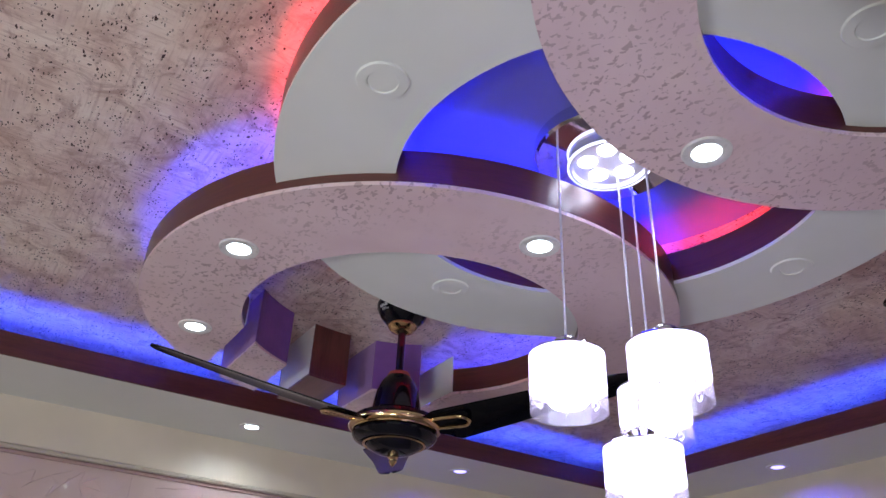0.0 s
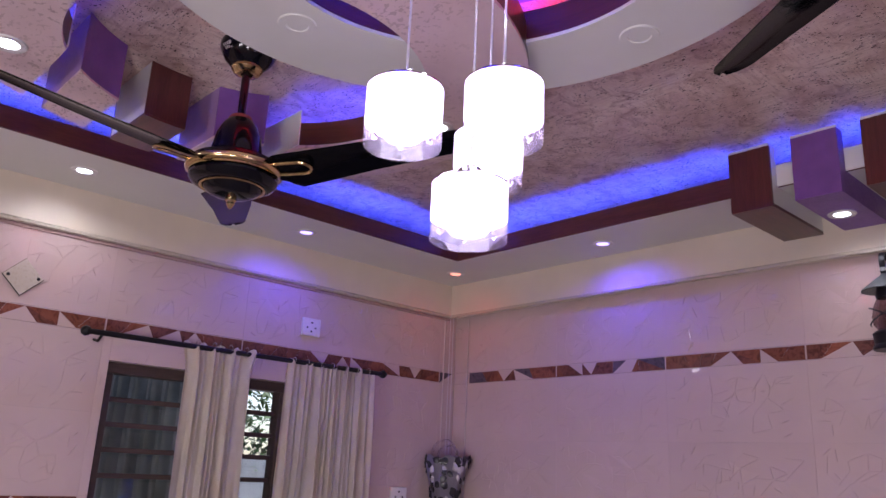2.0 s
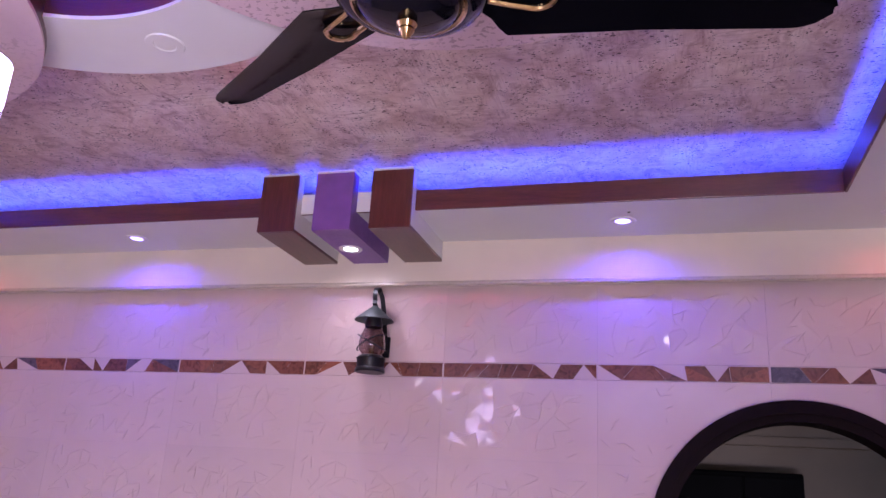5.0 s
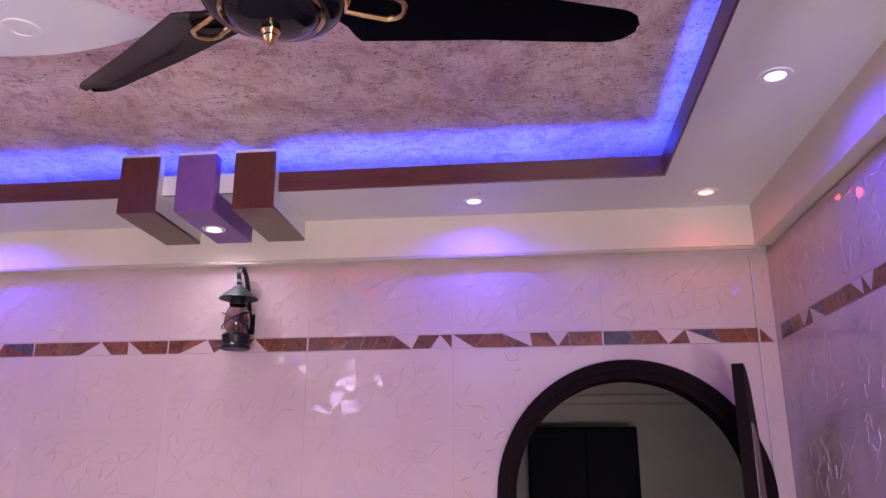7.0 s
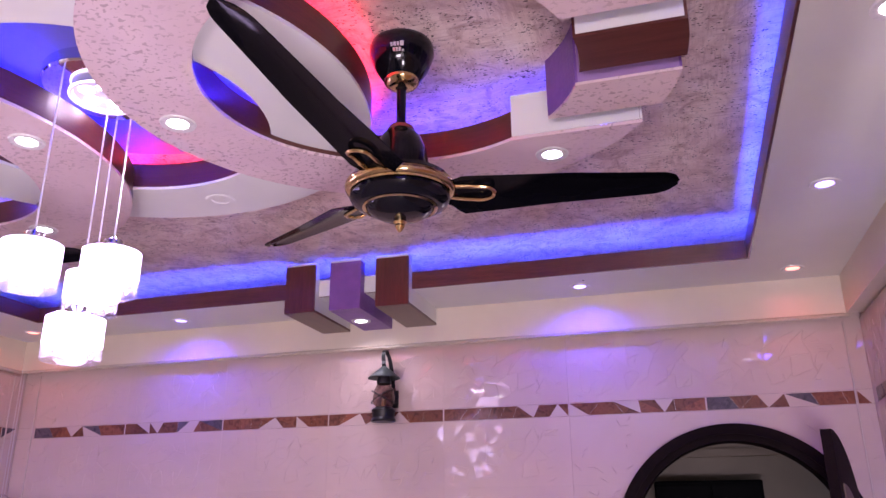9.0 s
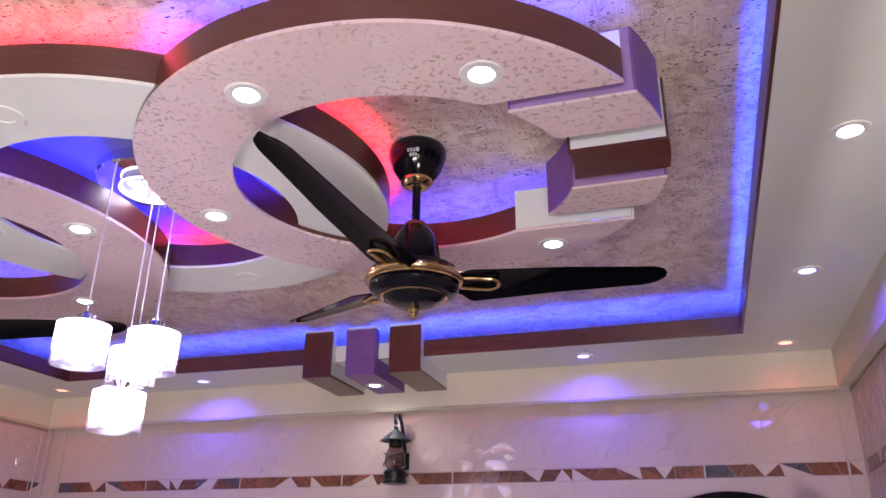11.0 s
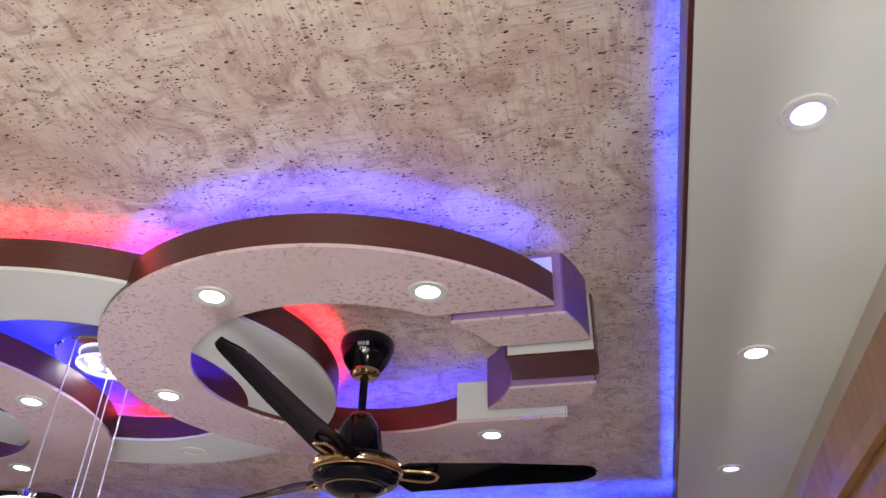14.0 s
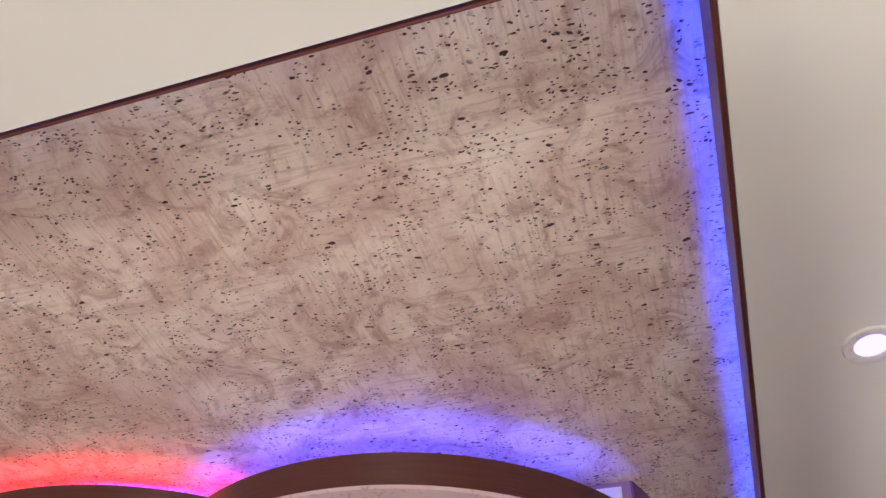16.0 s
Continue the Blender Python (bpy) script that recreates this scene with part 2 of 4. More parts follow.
M_RUST, M_SLATE, M_UMBER = (mosaic("rust_glass_mosaic", (0.10, 0.028, 0.019), (0.29, 0.098, 0.058)),
                            mosaic("slate_glass_mosaic", (0.035, 0.03, 0.05), (0.13, 0.10, 0.13)),
                            mosaic("umber_glass_mosaic", (0.07, 0.025, 0.02), (0.22, 0.08, 0.055)))
G_BLUE = glow("blue_led_tape", (0.05, 0.05, 1.0), 32)
G_BLUE_IN = glow("inner_blue_led_tape", (0.04, 0.03, 1.0), 80)
G_RED = glow("red_led_tape", (1.0, 0.02, 0.04), 32)
G_COVE = glow("cove_led_tape", (0.03, 0.07, 1.0), 64)
G_SHADE = glow("lit_opal_glass", (0.80, 0.66, 1.0), 4.8)
G_BULB = glow("lit_bulb_tube", (0.88, 0.80, 1.0), 11)
G_CLUSTER = glow("led_cluster", (0.85, 0.80, 1.0), 26)
G_CLUSTER_RIM = glow("lit_glass_rim", (0.85, 0.80, 1.0), 3.0)
G_LED = {"white": glow("white_downlight", (0.9, 0.97, 1.0), 8), "blue": glow("violet_downlight", (0.40, 0.33, 1.0), 3.2), "red": glow("red_downlight", (1.0, 0.27, 0.18), 2.6)}

# ---- mesh tools ----


def part(name, bm, mat, parent=None, label="", smooth=False):
    me = bpy.data.meshes.new(name)
    bmesh.ops.recalc_face_normals(bm, faces=bm.faces)
    for f in bm.faces:
        f.smooth = smooth
    bm.to_mesh(me)
    bm.free()
    for one in (mat if isinstance(mat, (list, tuple)) else (mat,)):
        me.materials.append(one)
    ob = new(name, me)
    ob.parent = parent
    if smooth:
        crease(me)
    if label:
        ob["label"] = label
    return ob


def crease(me, degrees=35):
    """Sharp edges where faces meet at a corner."""
    bm = bmesh.new()
    bm.from_mesh(me)
    for e in bm.edges:
        if len(e.link_faces) == 2 and e.calc_face_angle(0) > radians(degrees):
            e.smooth = False
    bm.to_mesh(me)
    bm.free()


def thing(name, label, category, group="", kind="", at=(0, 0, 0), turn=0):
    ob = new(name)
    ob.empty_display_size = 0.1
    ob.matrix_world = pose(*at, 0, 0, turn)
    return tagged(ob, label, category, group, kind)


def box(x0, x1, y0, y1, z0, z1, bevel=0.0, bm=None):
    bm = bm or bmesh.new()
    r = bmesh.ops.create_cube(bm, size=1)
    for v in r["verts"]:
        v.co = Vector((x0 + (v.co.x + 0.5) * (x1 - x0), y0 + (v.co.y + 0.5) * (y1 - y0), z0 + (v.co.z + 0.5) * (z1 - z0)))
    if bevel:
        es = list({e for v in r["verts"] for e in v.link_edges})
        bmesh.ops.bevel(bm, geom=es, offset=bevel, segments=2, affect="EDGES", profile=0.5)
    return bm


def prism(points, z0, z1, bm=None):
    """An upright prism over a plan outline."""
    bm = bm or bmesh.new()
    low = [bm.verts.new((x, y, z0)) for x, y in points]
    top = [bm.verts.new((x, y, z1)) for x, y in points]
    f1, f2 = bm.faces.new(low[::-1]), bm.faces.new(top)
    n = len(points)
    for i in range(n):
        bm.faces.new((low[i], low[(i + 1) % n], top[(i + 1) % n], top[i]))
    bmesh.ops.triangulate(bm, faces=[f1, f2])
    return bm


def lathe(profile, steps=40, bm=None, at=(0, 0, 0), closed=False):
    """A turned body from (radius, height) pairs."""
    bm = bm or bmesh.new()
    rings = []
    for r, z in profile:
        if r < 1e-6:
            rings.append([bm.verts.new((at[0], at[1], at[2] + z))])
        else:
            rings.append([bm.verts.new((at[0] + r * math.cos(2 * math.pi * i / steps), at[1] + r * math.sin(2 * math.pi * i / steps), at[2] + z)) for i in range(steps)])
    pairs = list(zip(rings, rings[1:])) + ([(rings[-1], rings[0])] if closed else [])
    for a, b in pairs:
        for i in range(steps):
            j = (i + 1) % steps
            loop = [a[i % len(a)], a[j % len(a)], b[j % len(b)], b[i % len(b)]]
            loop = list(dict.fromkeys(loop))
            if len(loop) > 2:
                bm.faces.new(loop)
    return bm


def tube(points, radius, steps=8, bm=None, flat=1.0):
    """A round bar along a line of points."""
    bm = bm or bmesh.new()
    pts = [Vector(p) for p in points]
    rings = []
    side = None
    for i, p in enumerate(pts):
        d = (pts[min(i + 1, len(pts) - 1)] - pts[max(i - 1, 0)]).normalized()
        if side is None:
            side = d.cross(Vector((0, 0, 1)) if abs(d.z) < 0.9 else Vector((1, 0, 0))).normalized()
        side = (side - d * side.dot(d)).normalized()
        up = d.cross(side)
        rings.append([bm.verts.new(p + radius * (math.cos(2 * math.pi * k / steps) * side + flat * math.sin(2 * math.pi * k / steps) * up)) for k in range(steps)])
    for a, b in zip(rings, rings[1:]):
        for k in range(steps):
            bm.faces.new((a[k], a[(k + 1) % steps], b[(k + 1) % steps], b[k]))
    bm.faces.new(rings[0][::-1])
    bm.faces.new(rings[-1])
    return bm


def arc(cx, cy, r, a0, a1, n):
    return [(cx + r * math.cos(a0 + (a1 - a0) * i / n), cy + r * math.sin(a0 + (a1 - a0) * i / n)) for i in range(n + 1)]

# ---- the room's shell ----
floor = part("floor", box(-0.25, 4.9, -7.9, 0.25, -0.1, 0.0), plain("polished_floor_tile", (0.34, 0.29, 0.26), 0.25, vary=0.2))
tagged(floor, "pale polished tiled floor", "floor", kind="structure")
ceiling = part("ceiling", box(-0.25, 4.9, -7.9, 0.25, CEIL, CEIL + 0.12), M_CEIL)
tagged(ceiling, "cream ceiling sponged with mauve and brown speckles", "ceiling", kind="structure")

AX, AZ, AR = 4.035, 1.436, 0.50      # the arched doorway in the north wall


def arch_top(x):
    d = abs(x - AX)
    return AZ + math.sqrt(max(0, AR * AR - d * d)) if d < AR else 0.0


# beside the doorway the wall is whole; over it, upright courses follow the arch
bm = box(-0.2, AX - AR, 0.03, 0.2, 0, CEIL)
box(AX + AR, 4.85, 0.03, 0.2, 0, CEIL, bm=bm)
for k in range(36):
    xa, xb = AX - AR + 2 * AR * k / 36, AX - AR + 2 * AR * (k + 1) / 36
    za, zb = max(AZ, arch_top(xa)), max(AZ, arch_top(xb))
    q = [bm.verts.new(p) for p in ((xa, 0.03, za), (xb, 0.03, zb), (xb, 0.03, CEIL), (xa, 0.03, CEIL), (xa, 0.2, za), (xb, 0.2, zb), (xb, 0.2, CEIL), (xa, 0.2, CEIL))]
    for f in ((0, 1, 2, 3), (5, 4, 7, 6), (4, 5, 1, 0)):
        bm.faces.new([q[n] for n in f])
wall_north = part("wall_north", bm, M_GROUT)
tagged(wall_north, "cream glazed tiled wall with a mosaic border", "wall", kind="structure")
WY0, WY1, WZ0, WZ1 = -1.965, -0.66, 0.85, 1.935   # the window in the west wall
bm = box(-0.2, 0.01, -7.9, WY0, 0, CEIL)
box(-0.2, 0.01, WY1, 0.03, 0, CEIL, bm=bm)
box(-0.2, 0.01, WY0, WY1, 0, WZ0, bm=bm)
box(-0.2, 0.01, WY0, WY1, WZ1, CEIL, bm=bm)
wall_west = part("wall_west", bm, M_GROUT)
tagged(wall_west, "cream glazed tiled wall with a louvred window", "wall", kind="structure")
bm = box(4.66, 4.85, -7.9, -4.86, 0, CEIL)
box(4.66, 4.85, -3.98, 0.03, 0, CEIL, bm=bm)
box(4.66, 4.85, -4.86, -3.98, 2.05, CEIL, bm=bm)
wall_east = part("wall_east", bm, M_GROUT)
tagged(wall_east, "cream glazed tiled wall with a mosaic border", "wall", kind="structure")
# unseen south wall; its low opening is added only to seat the fill lamp
bm = box(-0.2, 2.9, -7.9, -7.7, 0, CEIL)
box(4.6, 4.85, -7.9, -7.7, 0, CEIL, bm=bm)
box(2.9, 4.6, -7.9, -7.7, 0, 0.05, bm=bm)
box(2.9, 4.6, -7.9, -7.7, 0.68, CEIL, bm=bm)
wall_south = part("wall_south", bm, M_BEAM)
tagged(wall_south, "unseen cream wall with a low opening added for the fill lamp", "wall", kind="structure")

# soffit boards round the tray, with their beams and mouldings
SOFFITS = [("ceiling_soffit", 0.0, 4.6, TY1 + 0.010, -0.035), ("ceiling_soffit", 0.0, 4.6, -7.7, TY0 - 0.010), ("ceiling_soffit", 0.0, TX0 - 0.010, TY0 - 0.010, TY1 + 0.010), ("ceiling_soffit", TX1 + 0.010, 4.6, TY0 - 0.010, TY1 + 0.010)]


def skewed(bm, x_from=4.0, x_to=4.4):
    """Turns what runs along the tray's east edge to that edge's slight slant."""
    for v in bm.verts:
        if x_from < v.co.x < x_to:
            v.co.x += SKEW * min(1.0, max(0.0, (v.co.y - TY0) / (TY1 - TY0)))
    return bm


for n, x0, x1, y0, y1 in SOFFITS:
    tagged(part(n, skewed(box(x0, x1, y0, y1, SOFFIT, SOFFIT + 0.03)), M_SOFFIT), "off-white painted plasterboard soffit with downlights", "soffit", kind="structure")
bm = box(0.0, 4.6, -0.035, 0.03, 2.44, SOFFIT + 0.03)
tagged(part("trim_beam_north", bm, M_BEAM), "cream painted beam above the tiles", "beam", kind="structure")
bm = box(0.01, 0.03, -7.7, -0.035, 2.44, SOFFIT + 0.03)
tagged(part("trim_beam_west", bm, M_BEAM), "cream painted beam above the tiles", "beam", kind="structure")
bm = box(4.59, 4.66, -7.7, -0.035, 2.44, SOFFIT + 0.03)
tagged(part("trim_beam_east", bm, M_BEAM), "cream painted beam above the tiles", "beam", kind="structure")


def moulding(name, a, b, inward):
    """A stepped cream strip along the beam's foot."""
    bm = bmesh.new()
    prof = [(0, 2.424), (0.006, 2.424), (0.010, 2.428), (0.010, 2.436), (0.006, 2.442), (0, 2.443)]
    loops = [[bm.verts.new((p[0] + inward[0] * d, p[1] + inward[1] * d, z)) for d, z in prof] for p in (a, b)]
    for i in range(len(prof) - 1):
        bm.faces.new((loops[0][i], loops[0][i + 1], loops[1][i + 1], loops[1][i]))
    for l in loops:
        bm.faces.new(l)
    tagged(part(name, bm, M_TRIM), "cream moulding strip along the tile top", "moulding", kind="structure")


moulding("trim_north", (0.02, -0.036), (4.6, -0.036), (0, -1))
moulding("trim_west", (0.031, -7.7), (0.031, -0.036), (1, 0))
# projecting strip whose dull pink puts the moulding's shaded side into the colour
tagged(part("trim_band_west", box(0.0105, 0.0285, -7.68, -0.037, 2.408, 2.4235, 0.003), plain("shaded_side_pink", (0.40, 0.27, 0.25), 0.3)), "strip under the moulding, in the dull pink of its shaded side", "moulding", kind="structure")
M_EDGE = plain("pale_tile_edging", (0.60, 0.50, 0.47), 0.2, vary=0.05)
for x0, y0 in ((0.13, 0.008), (0.02, -0.075), (4.575, 0.008)):
    tagged(part("trim", box(x0, x0 + 0.006, y0, y0 + 0.009, 0, 2.415, 0.002), M_EDGE), "white plastic tile edge strip", "trim", kind="structure")

# timber fascia of the tray, and the light tape lying behind it
FB = 0.009
for nm, x0, x1, y0, y1, mt in (("north", TX0 + 0.001, TX1 - 0.001, TY1, TY1 + FB, M_WOODX), ("south", TX0 + 0.001, TX1 - 0.001, TY0 - 0.005, TY0, M_WOODX), ("west", TX0 - FB, TX0, TY0 - FB, TY1 + FB, M_WOODY), ("east", TX1, TX1 + FB, TY0 - FB, TY1 + FB, M_WOODY)):
    tagged(part("trim_fascia_" + nm, skewed(box(x0, x1, y0, y1, SOFFIT - 0.003, SOFFIT + 0.080, 0.002)), mt), "red-brown laminated fascia edging the ceiling tray", "fascia", kind="structure")
for x0, x1, y0, y1 in ((TX0 - 0.05, TX1 + 0.05, TY1 + 0.045, TY1 + 0.06), (TX0 - 0.05, TX1 + 0.05, TY0 - 0.028, TY0 - 0.018), (TX0 - 0.06, TX0 - 0.045, TY0, TY1), (TX1 + 0.018, TX1 + 0.028, TY0, TY1)):
    tagged(part("led_tape", skewed(box(x0, x1, y0, y1, SOFFIT + 0.036, SOFFIT + 0.041)), G_COVE), "blue glowing light tape behind the tray fascia", "light tape", group="cove light tapes")
    tagged(part("tape_batten", skewed(box(x0, x1, y0 - 0.004, y1 + 0.004, SOFFIT + 0.03, SOFFIT + 0.0355)), M_WHITE), "white batten carrying the cove light tape", "batten", group="cove battens")

# ---- ceiling rings ----
SEG = 110


def ring_body(name, label, cx, cy, ro, ri, z, cut, under, group, oval=(1.0, 1.0)):
    """A boxed ring of board: flat underside, timber edges, open at the top for its light tape. cut: side (+1 east, -1 west) and the two ends in y."""
    ob = thing(name, label, "ceiling ring", group, "", (cx, cy, z))
    if cut:
        side, ys, yn = cut

        def ends(r):
            a, b = math.asin((ys - cy) / r), math.asin((yn - cy) / r)
            return (b, 2 * math.pi + a) if side > 0 else (math.pi - a, 3 * math.pi - b)
        span = ends
    else:
        def span(r):
            return (0.0, 2 * math.pi)
    def curve(r, sp, wide):
        return [(x * wide, y) for x, y in arc(0, 0, r, *sp, SEG)]
    o, i = curve(ro, span(ro), oval[0]), curve(ri, span(ri), oval[1])

    def band(outer, inner, z0, z1):
        bm = bmesh.new()
        rows = [[bm.verts.new((x, y, zz)) for x, y in pts] for pts, zz in ((outer, z0), (inner, z0), (inner, z1), (outer, z1))]
        for k in range(4):
            a, b = rows[k], rows[(k + 1) % 4]
            for n in range(SEG):
                bm.faces.new((a[n], a[n + 1], b[n + 1], b[n]))
        if cut:
            bm.faces.new([r[0] for r in rows])
            bm.faces.new([r[-1] for r in rows][::-1])
        else:
            bmesh.ops.remove_doubles(bm, verts=bm.verts, dist=1e-5)
        return bm
    part("underside", band(o, i, 0.0, 0.010), under, ob, "", True)
    o2, i2 = curve(ro - 0.008, span(ro), oval[0]), curve(ri + 0.008, span(ri), oval[1])
    part("outer_fascia", band(o, o2, 0.0105, RT), M_WOODH, ob, "red-brown laminated edge band", True)
    part("inner_fascia", band(i2, i, 0.0105, RT), M_WOODH, ob, "red-brown laminated edge band", True)
    if cut:
        for k in (0, -1):
            (x0, y0), (x1, y1) = o[k], i[k]
            yy = 0.004 if y0 < 0 else -0.004
            part("end_panel", box(min(x0, x1), max(x0, x1), min(y0, y0 + yy), max(y0, y0 + yy), 0.0105, RT + 0.05), M_WHITE, ob, "white painted end board")
    return ob, span


def tape(cx, cy, r, a0, a1, z, mat, label, wide=1.0):
    bm = bmesh.new()
    n = 90
    for rr in ((r, r + 0.012),):
        a, b = ([(cx + (x - cx) * wide, y) for x, y in arc(cx, cy, q, a0, a1, n)] for q in rr)
        rows = [[bm.verts.new((x, y, zz)) for x, y in pts] for pts, zz in ((a, z), (b, z), (b, z + 0.004), (a, z + 0.004))]
        for k in range(4):
            p, q = rows[k], rows[(k + 1) % 4]
            for m in range(n):
                bm.faces.new((p[m], p[m + 1], q[m + 1], q[m]))
    return tagged(part("led_tape", bm, mat), label, "light tape", group="ring light tapes")


RA, RB, RW = (1.470, -2.214, 0.780, 0.497), (3.198, -2.206, 0.709, 0.454), (2.333, -2.217, 0.722, 0.467)
OVAL_A, OVAL_B, OVAL_W = (1.0, 1.0), (1.03, 1.055), (1.073, 1.032)
ringA, spanA = ring_body("ceiling_ring", "pink flaked round ceiling ring with brown edges round a fan", *RA, R_Z, (-1, -2.645, -1.845), M_PINK, "ceiling rings")
ringB, spanB = ring_body("ceiling_ring", "pink flaked round ceiling ring with brown edges beside stepped boxes", *RB, RB_Z, (1, -2.546, -1.812), M_PINK, "ceiling rings", OVAL_B)
ringW, spanW = ring_body("ceiling_ring", "white round ceiling ring with brown edges between the pink rings", *RW, W_Z, None, M_WHITE, "ceiling rings", OVAL_W)
for (cx, cy, ro, ri), span, rz, oval in ((RA, spanA, R_Z, OVAL_A), (RB, spanB, RB_Z, OVAL_B)):
    a0, a1 = span(ro)
    tape(cx, cy, ro - 0.032, a0 + 0.04, a1 - 0.04, rz + RT - 0.037, G_BLUE, "blue glowing light tape on top of the ring", oval[0])
    a0, a1 = span(ri)
    tape(cx, cy, ri + 0.022, a0 + 0.04, a1 - 0.04, rz + RT - 0.048, G_BLUE, "blue glowing light tape on top of the ring", oval[1])
cx, cy, ro, ri = RW
# unseen upright board added to keep the ring's blue and red glow apart
bm = bmesh.new()
rows = [[bm.verts.new((x * 1.052, y, z)) for x, y in arc(0, 0, r, 0, 2 * math.pi, 80)[:-1]] for r, z in ((0.595, 0.0105), (0.601, 0.0105), (0.601, CEIL - W_Z - 0.012), (0.595, CEIL - W_Z - 0.012))]
for k in range(4):
    for m in range(80):
        bm.faces.new((rows[k][m], rows[k][(m + 1) % 80], rows[(k + 1) % 4][(m + 1) % 80], rows[(k + 1) % 4][m]))
part("added_glow_divider", bm, M_WHITE, ringW, "", True)
tape(cx, cy, ro - 0.036, 0, 2 * math.pi, W_Z + RT - 0.044, G_RED, "red glowing light tape on top of the ring", OVAL_W[0])
tape(cx, cy, ri + 0.014, radians(35), radians(125), W_Z + RT - 0.008, G_RED, "red glowing light tape on top of the ring")
tape(cx, cy, ri + 0.014, radians(130), radians(390), W_Z + RT - 0.008, G_BLUE_IN, "blue glowing light tape on top of the ring")


def stepped_box(cx, cy, ro, ri, rz, oval, side, y0, y1, under, sides, ends, label):
    """One of the boxes that fill a ring's cut: flat sides, its two ends following the ring's curves."""
    def xr(r, y):
        return cx + side * math.sqrt(r * r - (y - cy) ** 2) * (oval[0] if r == ro else oval[1])
    n = 8
    ys = [y0 + (y1 - y0) * k / n for k in range(n + 1)]
    o, i = [(xr(ro, y), y) for y in ys], [(xr(ri, y), y) for y in ys]
    ob = thing("ceiling_box", label, "ceiling box", "stepped ceiling boxes", "", ((o[0][0] + i[0][0]) / 2, (y0 + y1) / 2, rz))
    ox, oy = (o[0][0] + i[0][0]) / 2, (y0 + y1) / 2
    loc = lambda pts: [(x - ox, y - oy) for x, y in pts]
    top = CEIL - rz - 0.002
    part("underside", prism(loc(o + i[::-1]), 0, 0.008), under, ob)
    t = 0.006
    for pts, nm in ((o, "outer_end"), (i, "inner_end")):
        d = -side * t if pts is o else side * t
        part(nm, prism(loc(pts + [(x + d, y) for x, y in pts[::-1]]), 0.0085, top), ends, ob)
    for k, s in ((0, 1), (-1, -1)):
        xs = sorted((o[k][0] - side * t * 1.1, i[k][0] + side * t * 1.1))
        part("side_panel", box(xs[0] - ox, xs[1] - ox, min(ys[k], ys[k] + s * t) - oy, max(ys[k], ys[k] + s * t) - oy, 0.0085, top), sides, ob)


for ring, side, steps in (((*RA, R_Z, OVAL_A), -1, ((-2.575, -2.424), (-2.328, -2.184), (-2.088, -1.936))), ((*RB, RB_Z, OVAL_B), 1, ((-2.498, -2.347), (-2.270, -2.120), (-2.060, -1.905)))):
    for k, (y0, y1) in enumerate(steps):
        if k == 1:
            stepped_box(*ring, side, y0, y1, M_WOODX, M_WHITE, M_WOODZ, "red-brown ceiling box with white sides in the ring's gap")
        else:
            stepped_box(*ring, side, y0, y1, M_PINK, M_LILAC, M_PURPLE, "purple ceiling box with pink flaked underside in the ring's gap")

# three brackets that cross the soffit
for k, (x0, x1) in enumerate(((2.020, 2.178), (2.258, 2.418), (2.496, 2.662))):
    purple = k == 1
    ob = thing("ceiling_bracket", "purple boxed bracket with a downlight, crossing the soffit" if purple else "red-brown boxed bracket with white sides, crossing the soffit", "bracket", "soffit brackets", "", (x0, 0, 2.53))
    w, yf, yb, h = x1 - x0, -0.488, -0.036, 2.768 - 2.53
    part("front_board", box(0, w, yf, yf + 0.012, 0, h, 0.0015), M_PURPLE if purple else M_WOODZ, ob)
    part("bottom_board", box(0, w, yf + 0.0125, yb, 0, 0.012), M_PURPLE if purple else M_WOODY, ob)
    prof = [(yf + 0.0125, 0.0125), (yb, 0.0125), (yb, SOFFIT - 2.53 - 0.001), (TY1 - 0.004, SOFFIT - 2.53 - 0.001), (TY1 - 0.004, h), (yf + 0.0125, h)]
    part("top_board", box(0, w, yf, TY1 - 0.004, h + 0.0005, h + 0.010), M_WHITE, ob)
    for a in (0.0, w - 0.01):
        bm = prism(prof, a, a + 0.01)
        for v in bm.verts:
            v.co = Vector((v.co.z, v.co.x, v.co.y))
        part("side_board", bm, M_PURPLE if purple else M_WHITE, ob, "" if purple else "white painted side board")

for x0, x1 in ((2.1785, 2.2575), (2.4185, 2.4955)):
    tagged(part("trim_filler", box(x0, x1, TY1 - 0.006, TY1 - 0.0005, SOFFIT - 0.002, SOFFIT + 0.082, 0.001), M_WHITE), "white filler board between the brackets", "filler board", kind="structure")
ob = part("screw", lathe([(0, -0.003), (0.005, -0.002), (0.006, 0), (0, 0)], 14, at=(3.459, -0.311, SOFFIT)), M_BLACK, None, "", True)
tagged(ob, "small black screw head in the soffit", "screw")

# ---- downlights ----
dl_parts = {}


